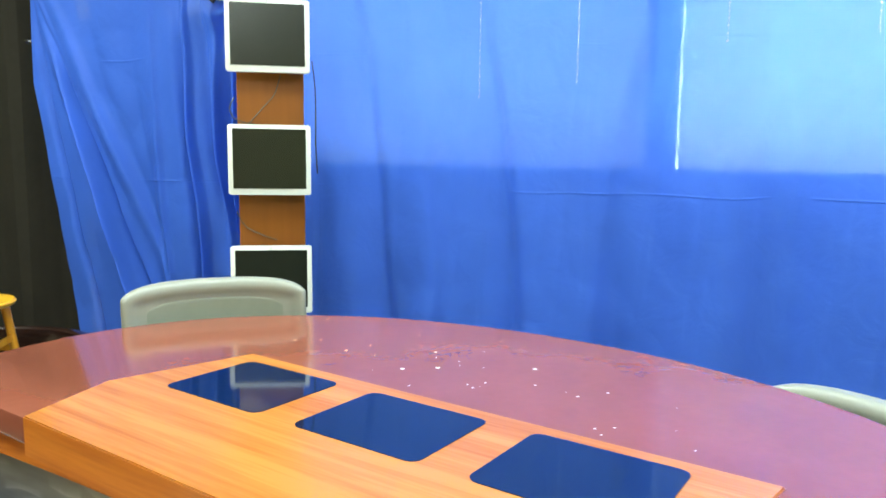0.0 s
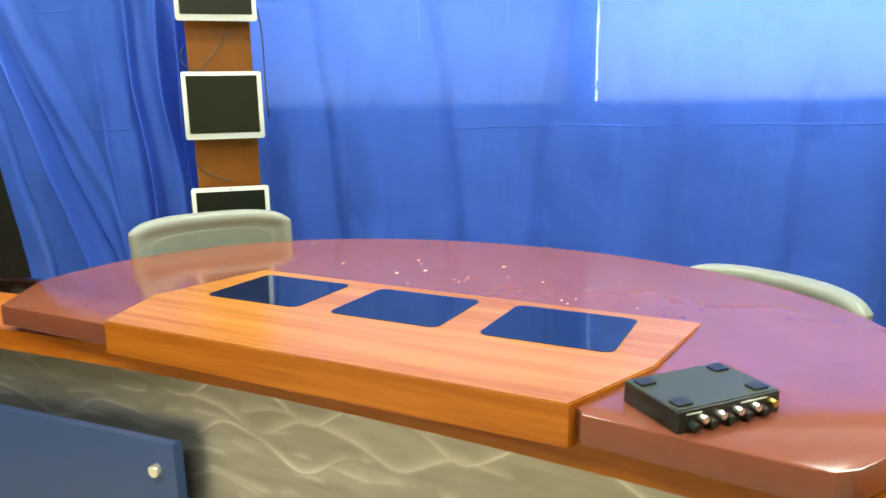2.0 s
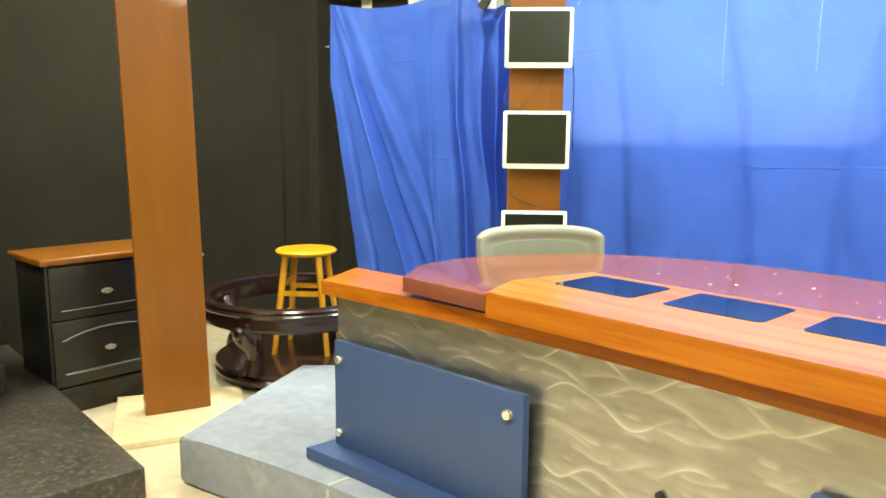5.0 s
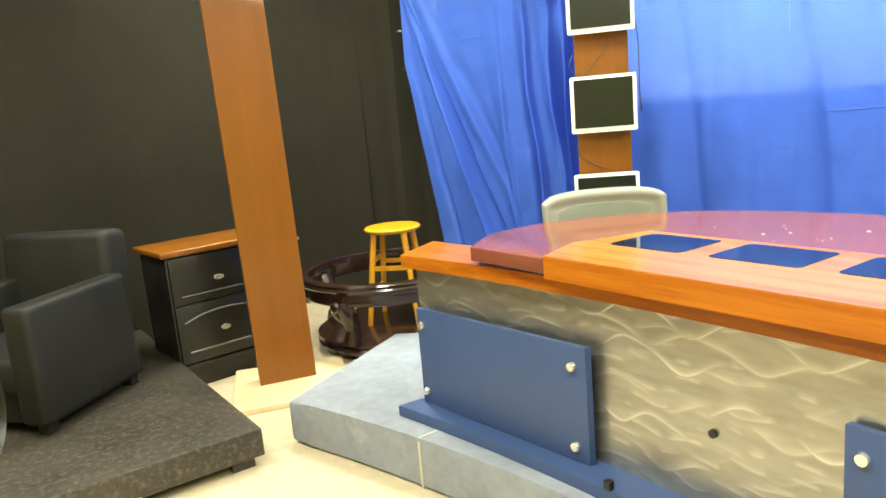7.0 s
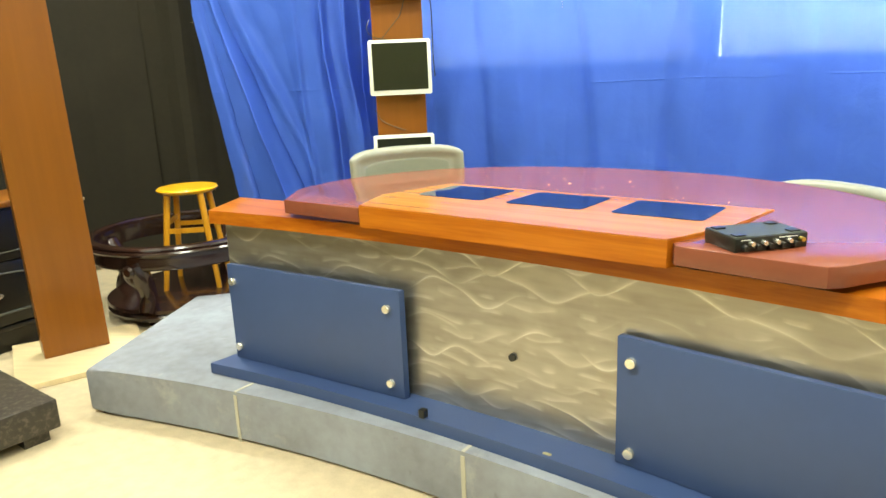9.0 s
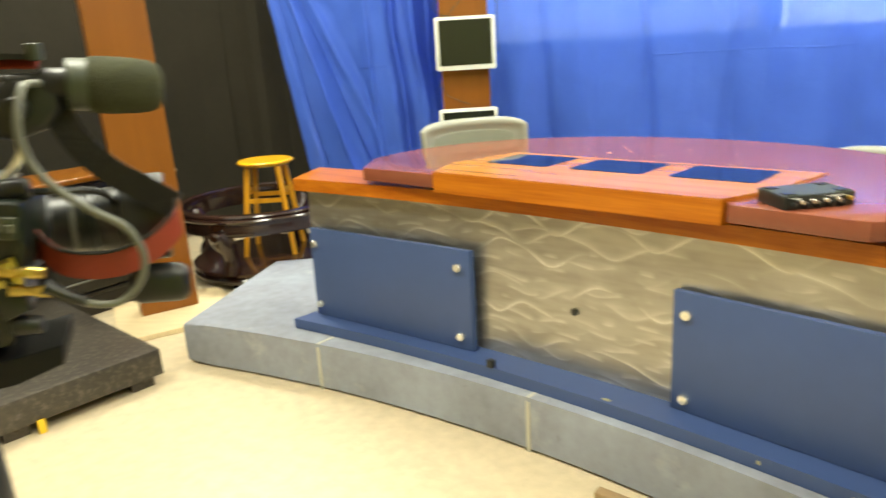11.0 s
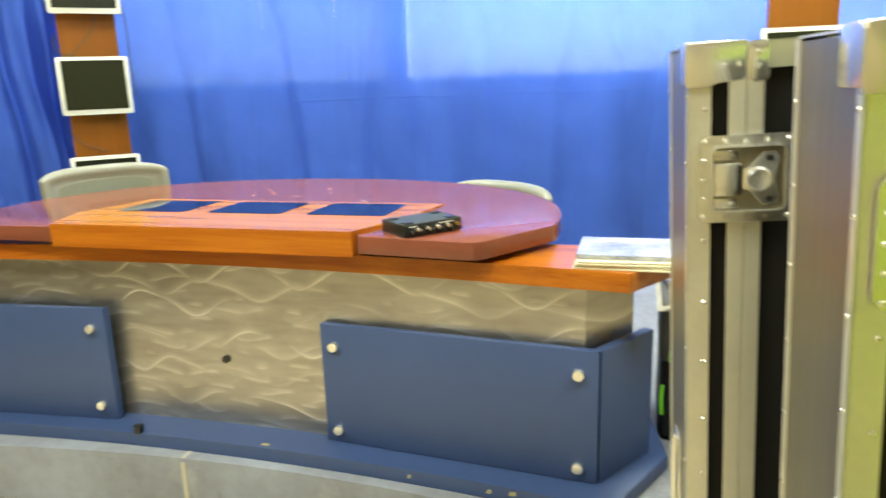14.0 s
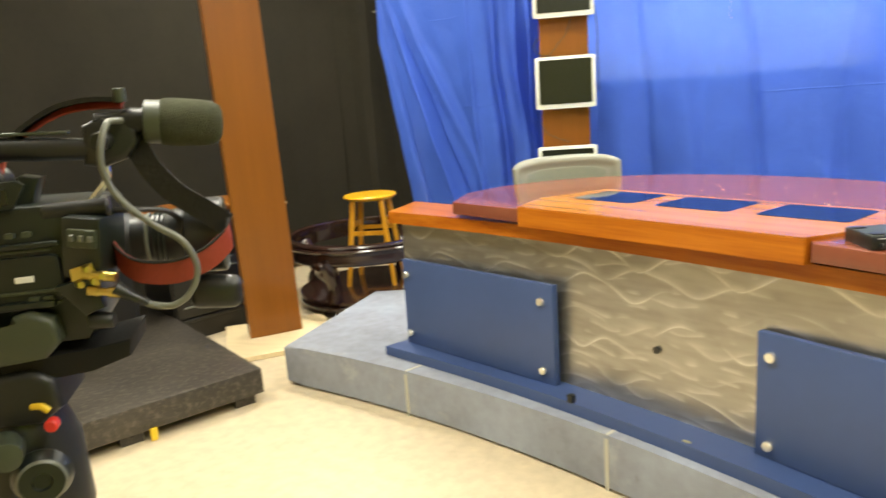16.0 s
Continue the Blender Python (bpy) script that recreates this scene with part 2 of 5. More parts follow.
def worn_carpet():
    """Blue-grey pile with dark stains and pale scuffs."""
    m = mat("blue_grey_carpet", (0.25, 0.258, 0.29), 0.95, var=0.14, scale=2.2, bump=0.6, bscale=420, spec=0.15, hue2=(0.335, 0.368, 0.435))
    n, l = m.node_tree.nodes, m.node_tree.links
    b = n["Principled BSDF"]
    co = n.new("ShaderNodeTexCoord")
    for scale, lo, hi, top, tint in ((3.4, 0.52, 0.75, 0.4, (0.17, 0.165, 0.17)), (7.0, 0.58, 0.76, 0.5, (0.5, 0.5, 0.5)), (26.0, 0.62, 0.72, 0.35, (0.17, 0.165, 0.17))):
        t = n.new("ShaderNodeTexNoise")
        t.inputs["Scale"].default_value, t.inputs["Detail"].default_value, t.inputs["Roughness"].default_value = scale, 7, 0.65
        l.new(co.outputs["Object"], t.inputs["Vector"])
        r = n.new("ShaderNodeMapRange")
        r.inputs[1].default_value, r.inputs[2].default_value, r.inputs[4].default_value = lo, hi, top
        l.new(t.outputs[0], r.inputs[0])
        mx = n.new("ShaderNodeMix")
        mx.data_type = "RGBA"
        l.new(b.inputs["Base Color"].links[0].from_socket, mx.inputs[6])
        mx.inputs[7].default_value = (*tint, 1)
        l.new(r.outputs[0], mx.inputs[0])
        l.new(mx.outputs[2], b.inputs["Base Color"])
    return m


BLUE_PAINT = mat("blue_paint", (0.043, 0.076, 0.195), 0.45, var=0.06, scale=2.5, bump=0.04, bscale=300)
CURTAIN = cloth("blue_fabric", (0.077, 0.176, 0.74), 0.085, 0.41)
BLACK_CLOTH = mat("black_drape", (0.0205, 0.018, 0.0125), 0.95, var=0.15, scale=3, bump=0.2, bscale=350, spec=0.1)
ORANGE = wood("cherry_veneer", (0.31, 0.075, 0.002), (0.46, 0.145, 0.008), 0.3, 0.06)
# paler copy of the veneer: light reflected off the raised top, put into colour
ORANGE_LIT = wood("cherry_veneer_lit", (0.33, 0.1, 0.011), (0.47, 0.185, 0.03), 0.22, 0.05)
MAROON = mat("maroon_laminate", (0.205, 0.062, 0.034), 0.13, spec=0.38, coat=0.08, var=0.1, scale=5, bump=0.02, bscale=90)
PILLAR = wood("walnut_laminate", (0.18, 0.058, 0.0035), (0.222, 0.075, 0.005), 0.38, 0.22, axis=2, freq=5)
METAL = swirled_metal()
CHROME = mat("satin_steel", (0.78, 0.77, 0.7), 0.24, metal=0.8, var=0.05)
ALU = mat("aluminium_extrusion", (0.74, 0.73, 0.61), 0.38, metal=0.72, var=0.07, scale=8)
SHINY = mat("polished_aluminium", (0.8, 0.79, 0.72), 0.2, metal=0.82, var=0.06, scale=2, stretch=(8, 8, 0.6))
BRUSHED = mat("brushed_aluminium_sheet", (0.36, 0.335, 0.25), 0.36, metal=0.92, var=0.12, scale=3, stretch=(10, 10, 0.5))
CARPET = worn_carpet()
FLOOR = mat("cream_vinyl", (0.56, 0.465, 0.31), 0.42, var=0.13, scale=16.0, bump=0.03, bscale=150)
RISER = scuffed_black()
PLY = mat("pale_plywood", (0.66, 0.53, 0.31), 0.6, var=0.1, scale=4, stretch=(1, 8, 1))
WALL = mat("cream_wall_paint", (0.62, 0.52, 0.26), 0.7, var=0.05, bump=0.06, bscale=120)
CEIL = mat("white_ceiling_tile", (0.75, 0.73, 0.68), 0.9, var=0.06, bump=0.2, bscale=150)
GREENWALL = mat("chroma_green_paint", (0.26, 0.35, 0.002), 0.7, var=0.06, bump=0.05)
WHITE = mat("white_plastic", (0.68, 0.69, 0.59), 0.4, var=0.04, bump=0.02)
SCREEN = mat("dark_lcd", (0.012, 0.014, 0.0075), 0.26, var=0.05, scale=2, spec=0.45)
GLASS = mat("blue_tinted_glass", (0.004, 0.011, 0.042), 0.05, var=0.25, scale=5, spec=0.32)
GREY_VINYL = mat("grey_vinyl", (0.19, 0.205, 0.155), 0.45, var=0.08, bump=0.12, bscale=260)
RIM = mat("light_grey_plastic", (0.24, 0.25, 0.2), 0.4, var=0.06)
BLACK_PLASTIC = mat("black_plastic", (0.011, 0.012, 0.011), 0.4, var=0.15, bump=0.06, bscale=400)
BLACK_LEATHER = mat("black_leather", (0.0135, 0.0132, 0.0118), 0.55, var=0.2, bump=0.3, bscale=140, spec=0.28)
BLACK_WOOD = mat("black_painted_wood", (0.011, 0.0098, 0.0075), 0.38, var=0.2, bump=0.05, bscale=80)
LAMINATE = mat("matt_black_laminate", (0.008, 0.008, 0.007), 0.65, var=0.2, bump=0.1, bscale=300, spec=0.2)
CHIP = mat("bare_filler", (0.4, 0.36, 0.2), 0.7, var=0.3, scale=60)
# grey instead of black: the light caught by the drawer mouldings, as colour
MOULD_GLINT = mat("black_moulding_glint", (0.1, 0.1, 0.085), 0.4, var=0.2)
MAHOGANY = mat("dark_mahogany", (0.022, 0.0095, 0.0065), 0.2, coat=0.4, var=0.3, scale=7)
STOOL_WOOD = wood("honey_pine", (0.5, 0.21, 0.008), (0.66, 0.32, 0.02), 0.3, 0.4, axis=2, freq=14)
STOOL_SEAT = wood("honey_pine_seat", (0.62, 0.3, 0.006), (0.76, 0.42, 0.014), 0.3, 0.4, axis=0, freq=14)
FOAM = mat("olive_foam", (0.055, 0.058, 0.036), 0.95, var=0.2, scale=30, bump=0.6, bscale=500, spec=0.1)
CAMBODY = mat("dark_green_grey_plastic", (0.009, 0.0125, 0.0095), 0.33, var=0.15, bump=0.06, bscale=300)
CAMGREY = mat("grey_green_plastic", (0.038, 0.047, 0.028), 0.45, var=0.12, bump=0.05)
RED_LEATHER = mat("red_strap_lining", (0.25, 0.03, 0.012), 0.6, var=0.15, scale=20, bump=0.15)
BRASS = mat("gold_plate", (0.6, 0.47, 0.13), 0.28, metal=1.0)
CABLE = mat("grey_cable", (0.12, 0.125, 0.1), 0.4, var=0.08)
TAPE = mat("pale_seam_tape", (0.48, 0.46, 0.38), 0.7, var=0.1)
PAPER = mat("cream_paper", (0.75, 0.68, 0.46), 0.7, var=0.06)
COVER = mat("blue_grey_cover", (0.2, 0.24, 0.36), 0.3, var=0.5, scale=14, coat=0.4, hue2=(0.6, 0.6, 0.58))
GREY_CLOTH = mat("grey_nylon", (0.075, 0.072, 0.06), 0.7, var=0.15, bump=0.2)
FLAP = mat("beige_nylon", (0.36, 0.34, 0.25), 0.7, var=0.15, bump=0.2)
LIME = mat("lime_strap", (0.18, 0.62, 0.02), 0.5, var=0.1)
YELLOW = mat("yellow_plastic", (0.75, 0.5, 0.02), 0.5)
RED = mat("red_plastic", (0.6, 0.03, 0.02), 0.4)
WHITE_MARK = mat("white_print", (0.75, 0.75, 0.72), 0.5)
TAN = mat("raw_wood", (0.3, 0.2, 0.1), 0.8, var=0.25, scale=20)
BLIND = mat("translucent_blind", (0.7, 0.7, 0.66), 0.5, var=0.04)
_n, _l = BLIND.node_tree.nodes, BLIND.node_tree.links
_t, _m = _n.new("ShaderNodeBsdfTranslucent"), _n.new("ShaderNodeMixShader")
_t.inputs[0].default_value, _m.inputs[0].default_value = (0.75, 0.75, 0.72, 1), 0.5
_l.new(_n["Principled BSDF"].outputs[0], _m.inputs[1])
_l.new(_t.outputs[0], _m.inputs[2])
_l.new(_m.outputs[0], _n["Material Output"].inputs[0])
DAYLIGHT = emit("daylight", (0.92, 1.0, 1.0), 25.0)
DIMLIGHT = emit("dim_daylight", (0.82, 0.96, 1.0), 11.0)
TROFFER = emit("lamp_diffuser", (1.0, 0.95, 0.86), 6.0)


# ---- mesh helpers ----
def thing(name, m, label, category, group="", kind=""):
    o = new(name)
    o.matrix_world = m
    o.empty_display_size = 0.1
    return tagged(o, label, category, group, kind)


def part(name, bm, material, parent=None, label="", smooth=None, m=None):
    me = bpy.data.meshes.new(name)
    bmesh.ops.recalc_face_normals(bm, faces=bm.faces)
    bm.to_mesh(me)
    bm.free()
    me.materials.append(material)
    if smooth is not None:
        me.polygons.foreach_set("use_smooth", [True] * len(me.polygons))
        me.set_sharp_from_angle(angle=radians(smooth))
    o = new(name, me)
    if m is not None:
        o.matrix_basis = m
    if parent is not None:
        o.parent = parent
    if label:
        o["label"] = label
    return o


def box(x0, x1, y0, y1, z0, z1, bev=0.0, seg=2, bm=None, m=None):
    """A bevelled block, added to bm."""
    one = bmesh.new()
    bmesh.ops.create_cube(one, size=1)
    for v in one.verts:
        v.co = ((x0 + x1) / 2 + v.co.x * (x1 - x0), (y0 + y1) / 2 + v.co.y * (y1 - y0), (z0 + z1) / 2 + v.co.z * (z1 - z0))
    if bev:
        bmesh.ops.bevel(one, geom=one.edges[:], offset=bev, segments=seg, affect="EDGES", profile=0.5)
    return merge(bm, one, m)


def merge(bm, one, m=None):
    if m is not None:
        bmesh.ops.transform(one, matrix=m, verts=one.verts)
    if bm is None:
        return one
    me = bpy.data.meshes.new("tmp")
    one.to_mesh(me)
    one.free()
    bm.from_mesh(me)
    bpy.data.meshes.remove(me)
    return bm


def prism(poly, z0, z1, bev=0.0, seg=2, bm=None, m=None, ztop=None):
    """An upright slab over a plan outline; ztop(x, y) may slope the top."""
    one = bmesh.new()
    lo = [one.verts.new((x, y, z0)) for x, y in poly]
    hi = [one.verts.new((x, y, ztop(x, y) if ztop else z1)) for x, y in poly]
    k = len(poly)
    one.faces.new(lo[::-1])
    one.faces.new(hi)
    for i in range(k):
        one.faces.new((lo[i], lo[(i + 1) % k], hi[(i + 1) % k], hi[i]))
    if bev:
        es = [e for e in one.edges if (e.verts[0] in hi) == (e.verts[1] in hi)]
        bmesh.ops.bevel(one, geom=es, offset=bev, segments=seg, affect="EDGES", profile=0.5)
    return merge(bm, one, m)


def cyl(r, z0, z1, r2=None, seg=24, bev=0.0, bm=None, m=None):
    prof = [(0, z0), (r, z0), (r2 if r2 is not None else r, z1), (0, z1)]
    if bev:
        rr = r2 if r2 is not None else r
        prof = [(0, z0), (r - bev, z0), (r, z0 + bev), (rr, z1 - bev), (rr - bev, z1), (0, z1)]
    return lathe(prof, seg, bm, m)


def lathe(prof, seg=32, bm=None, m=None):
    """Turns a profile of (radius, height) round z."""
    one = bmesh.new()
    rings = []
    for r, z in prof:
        if r < 1e-6:
            rings.append([one.verts.new((0, 0, z))])
        else:
            rings.append([one.verts.new((r * math.cos(2 * math.pi * i / seg), r * math.sin(2 * math.pi * i / seg), z)) for i in range(seg)])
    for a, b in zip(rings, rings[1:]):
        for i in range(seg):
            j = (i + 1) % seg
            q = [a[i % len(a)], a[j % len(a)], b[j % len(b)], b[i % len(b)]]
            q = list(dict.fromkeys(q))
            if len(q) > 2:
                one.faces.new(q)
    return merge(bm, one, m)


def tube(pts, r, seg=8, bm=None, m=None, flat=None, r_end=None):
    """A rod or, with flat=(half width, half thickness), a strap along a smooth line of points."""
    P = [Vector(p) for p in pts]
    if len(P) > 2:
        out = []
        for i in range(len(P) - 1):
            a, b, c, d = P[max(i - 1, 0)], P[i], P[i + 1], P[min(i + 2, len(P) - 1)]
            for k in range(6):
                t = k / 6
                out.append(0.5 * ((2 * b) + (c - a) * t + (2 * a - 5 * b + 4 * c - d) * t * t + (3 * b - a - 3 * c + d) * t ** 3))
        P = out + [P[-1]]
    one = bmesh.new()
    rings = []
    side = None
    for i, p in enumerate(P):
        d = (P[min(i + 1, len(P) - 1)] - P[max(i - 1, 0)]).normalized()
        if side is None:
            side = d.cross(Vector((0, 0, 1)) if abs(d.z) < 0.9 else Vector((1, 0, 0))).normalized()
        side = (side - d * side.dot(d)).normalized()
        up = side.cross(d)
        rad = r if r_end is None else r + (r_end - r) * i / (len(P) - 1)
        if flat:
            ring = [p + side * (flat[0] * sx) + up * (flat[1] * sy) for sx, sy in ((-1, -1), (1, -1), (1, 1), (-1, 1))]
        else:
            ring = [p + side * (rad * math.cos(2 * math.pi * k / seg)) + up * (rad * math.sin(2 * math.pi * k / seg)) for k in range(seg)]
        rings.append([one.verts.new(v) for v in ring])
    k = len(rings[0])
    for a, b in zip(rings, rings[1:]):
        for i in range(k):
            one.faces.new((a[i], a[(i + 1) % k], b[(i + 1) % k], b[i]))
    one.faces.new(rings[0][::-1])
    one.faces.new(rings[-1])
    return merge(bm, one, m)


def rounded(x0, x1, y0, y1, r, seg=5):
    """Plan outline of a rectangle with round corners."""
    out = []
    for cx, cy, a in ((x1 - r, y1 - r, 0), (x0 + r, y1 - r, 90), (x0 + r, y0 + r, 180), (x1 - r, y0 + r, 270)):
        out += [(cx + r * math.cos(radians(a + 90 * k / seg)), cy + r * math.sin(radians(a + 90 * k / seg))) for k in range(seg + 1)]
    return out


def along(p, q):
    """Pose whose z axis runs from p to q, at p."""
    d = Vector(q) - Vector(p)
    return Matrix.Translation(p) @ d.to_track_quat("Z", "Y").to_matrix().to_4x4()


def setting(name, bm, material, label, category, m=None, smooth=None):
    return tagged(part(name, bm, material, None, label, smooth, m), label, category, "", "structure")


# ---- the room ----
X0, X1, Y0, Y1 = -4.6, 5.2, -7.0, 0.22
setting("floor", box(X0, X1, Y0, Y1, -0.1, 0), FLOOR, "cream speckled vinyl floor, bright and scuffed", "floor", ROOM)
setting("ceiling", box(X0, X1, Y0, Y1 + 0.2, TOP, TOP + 0.12), CEIL, "white tiled studio ceiling", "ceiling", ROOM)
setting("wall_west", box(X0 - 0.15, X0, Y0 - 0.15, Y1 + 0.2, 0, TOP), WALL, "cream painted side wall behind black drapes", "wall", ROOM)
setting("wall_east", box(X1, X1 + 0.15, Y0 - 0.15, Y1 + 0.2, 0, TOP), WALL, "cream painted side wall", "wall", ROOM)
setting("wall_south", box(X0, X1, Y0 - 0.15, Y0, 0, TOP), WALL, "cream painted wall opposite the blue curtains", "wall", ROOM)

# window wall: sill below, piers between two openings
WZ0, WZ1 = 1.395, 2.62
WINS = [(-1.14, 0.9), (0.985, 4.3)]
wb = box(X0, X1, Y1, Y1 + 0.2, 0, WZ0)
box(X0, X1, Y1, Y1 + 0.2, WZ1, TOP, bm=wb)
for a, b in ((X0, WINS[0][0]), (WINS[0][1], WINS[1][0]), (WINS[1][1], X1)):
    box(a, b, Y1, Y1 + 0.2, WZ0, WZ1, bm=wb)
setting("wall_north", wb, WALL, "cream painted window wall behind the blue curtains", "wall", ROOM)
slat = random.Random(2)
for i, (a, b) in enumerate(WINS):
    w = thing(f"window_{i + 1}", ROOM, "white framed window with closed slat blinds, daylight behind", "window", "", "structure")
    fb = box(a, a + 0.015, Y1 + 0.03, Y1 + 0.09, WZ0, WZ1)
    box(b - 0.04, b, Y1 + 0.03, Y1 + 0.09, WZ0, WZ1, bm=fb)
    box(a + 0.015, b - 0.04, Y1 + 0.03, Y1 + 0.09, WZ0, WZ0 + 0.016, bm=fb)
    box(a + 0.015, b - 0.04, Y1 + 0.03, Y1 + 0.09, WZ1 - 0.04, WZ1, bm=fb)
    part("window_frame", fb, WHITE, w)
    sl = bmesh.new()
    z = WZ0 + 0.028
    while z < WZ1 - 0.05:
        box(a + (slat.uniform(0.019, 0.027) if i else 0.013), b - 0.03, -0.014, 0.014, -0.0008, 0.0008, bm=sl, m=Matrix.Translation((0, Y1 + 0.02, z)) @ pose(0, 0, 0, -66, 0, 0))
        z += 0.026
    tagged(part("blind", sl, BLIND, w), "", "", "", "stuff")
    back = part("daylight_backdrop", box(a - 0.1, b + 0.1, Y1 + 0.3, Y1 + 0.31, WZ0 - 0.1, WZ1 + 0.1), DAYLIGHT if i else DIMLIGHT, None, "", None, ROOM)
    tagged(back, "bright daylight outside the window", "backdrop", "", "structure")

for lx, ly, power in LAMPS:
    c = thing("ceiling_light", ROOM @ pose(lx, ly, TOP), "recessed fluorescent troffer in the ceiling", "ceiling light", "ceiling lights")
    fr = box(-0.62, 0.62, -0.32, -0.29, -0.05, 0)
    box(-0.62, 0.62, 0.29, 0.32, -0.05, 0, bm=fr)
    box(-0.62, -0.59, -0.29, 0.29, -0.05, 0, bm=fr)
    box(0.59, 0.62, -0.29, 0.29, -0.05, 0, bm=fr)
    part("frame", fr, WHITE, c)
    part("diffuser", box(-0.59, 0.59, -0.29, 0.29, -0.03, -0.012), TROFFER, c)


def drape(name, material, line, z_lo, z_hi, folds, depth, label, category, seed=0, res=260, rows=60, left=None, m=ROOM, group="", sharp=0.0, slant=0.0, ridges=(), crumple=0.0, pinch=None):
    """A hanging cloth along a plan line: folds that deepen downward, slight swags, own thickness by two sheets."""
    rnd = random.Random(seed)
    L = [0.0]
    for p, q in zip(line, line[1:]):
        L.append(L[-1] + math.dist(p, q))
    waves = [(rnd.uniform(0.5, 1.6) * folds, rnd.uniform(0, 6.28), rnd.uniform(0.4, 1.0), rnd.uniform(-0.5, 0.5)) for _ in range(6)]
    bm = bmesh.new()
    grid = []
    for j in range(rows + 1):
        v = j / rows
        row = []
        for i in range(res + 1):
            u = i / res
            q0 = u * L[-1]
            if left is not None:
                u = left(v) + (1 - left(v)) * u
            s = u * L[-1]
            k = max(a for a in range(len(L) - 1) if L[a] <= s + 1e-9)
            f = (s - L[k]) / max(1e-6, L[k + 1] - L[k])
            p, q = line[k], line[k + 1]
            x, y = p[0] + (q[0] - p[0]) * f, p[1] + (q[1] - p[1]) * f
            dx, dy = (q[0] - p[0]) / (L[k + 1] - L[k]), (q[1] - p[1]) / (L[k + 1] - L[k])
            o = sum(a * math.sin(fr * q0 + ph + dr * v * 3.0 + 0.5 * math.sin(2.2 * v + ph)) for fr, ph, a, dr in waves) / 3.0
            o = depth * (math.copysign(abs(o) ** 0.85, o)) * (0.45 + 0.75 * v)
            for fr, ph, a, dr in waves[:4]:
                w = math.sin(0.5 * fr * q0 + 1.7 * ph + slant * v + 0.6 * noise.noise((q0 * 1.3, v * 1.5, ph)))
                o += sharp * a * (0.5 - abs(w) ** 0.55) * (0.4 + 0.6 * v)
            for c0, c1, w, amp in ridges:
                d = (i / res - c0 - c1 * v ** 0.85 - 0.012 * noise.noise((v * 4.0, c0 * 9.0, 2.0))) / w
                o += amp * math.exp(-d * d * (2.2 if d > 0 else 0.5)) * min(1.0, 0.25 + 1.6 * v)
            o += 0.25 * depth * noise.noise((s * 2.3, v * 3.1, seed))
            if crumple:
                o += crumple * (0.3 - abs(noise.noise((s * 3.2 + 3.0 * v, v * 4.5 - 1.2 * s, seed + 0.5))))
                o += 0.6 * crumple * (0.3 - abs(noise.noise((s * 5.5 - 3.5 * v, v * 9.0 + 1.5 * s, seed + 7.5))))
            if pinch is not None:
                du, dv = (i / res - pinch[0]) * L[-1], 2.2 * v + 0.02
                r = math.hypot(du, dv)
                o += pinch[1] * math.sin(9 * math.atan2(du, dv) + 0.6) * math.exp(-r / 0.3) * min(1.0, r / 0.06)
            top = z_hi(s) if callable(z_hi) else z_hi
            row.append(bm.verts.new((x - dy * o, y + dx * o, top + (z_lo - top) * v)))
        grid.append(row)
    for j in range(rows):
        for i in range(res):
            bm.faces.new((grid[j][i], grid[j][i + 1], grid[j + 1][i + 1], grid[j + 1][i]))
    o = part(name, bm, material, None, label, 60, m)
    return tagged(o, label, category, group)


# blue curtains: one sheet each side of the monitor column
drape("blue_curtain", CURTAIN, [(-0.95, 0.06), (1.2, 0.05), (5.0, 0.04)], 0.03, 2.62, 9.0, 0.05,
      "bright blue translucent curtain hanging over a daylit window", "curtain", 3, 520, 120, group="blue curtains", crumple=0.018, sharp=0.02, slant=0.8, ridges=[
          (0.05, 0.05, 0.012, 0.05), (0.11, 0.035, 0.016, -0.05), (0.17, 0.05, 0.012, 0.06), (0.26, 0.03, 0.02, 0.05), (0.31, -0.05, 0.014, -0.05), (0.4, 0.01, 0.02, 0.04), (0.5, -0.02, 0.018, -0.05), (0.62, 0.02, 0.02, 0.05)])


def edge_in(v):
    return 0.02 + 0.17 * max(0.0, (v - 0.25) / 0.75) ** 1.0


def swag(s):
    return 2.40 - 0.07 * math.sin(math.pi * min(1, s / 1.15)) - (0.14 * min(1, max(0, (s - 1.2) / 0.12)) if s > 1.2 else 0) + (0.1 * max(0, s - 1.4))


drape("blue_curtain", CURTAIN, [(-2.69, -0.05), (-1.6, -0.03), (-1.0, 0.03)], 0.22, swag, 6.0, 0.014,
      "bright blue curtain with a loose clipped edge, swagging from its rail", "curtain", 11, 420, 140, edge_in, group="blue curtains", crumple=0.016, sharp=0.002, slant=-1.6, pinch=(0.87, 0.045), ridges=[
          (0.015, 0.12, 0.012, 0.05), (0.04, 0.34, 0.02, -0.09), (0.03, 0.42, 0.014, 0.075), (0.09, 0.5, 0.03, -0.05), (0.2, 0.36, 0.05, 0.03), (0.42, 0.04, 0.05, 0.03), (0.52, 0.0, 0.02, -0.03),
          (0.63, 0.03, 0.016, 0.06), (0.655, 0.05, 0.014, -0.07), (0.7, 0.13, 0.02, 0.06), (0.765, 0.04, 0.016, -0.07), (0.8, 0.05, 0.016, 0.075), (0.845, 0.0, 0.012, -0.09), (0.88, 0.02, 0.014, 0.08), (0.93, 0.0, 0.014, -0.06), (0.97, 0.0, 0.015, 0.06)])
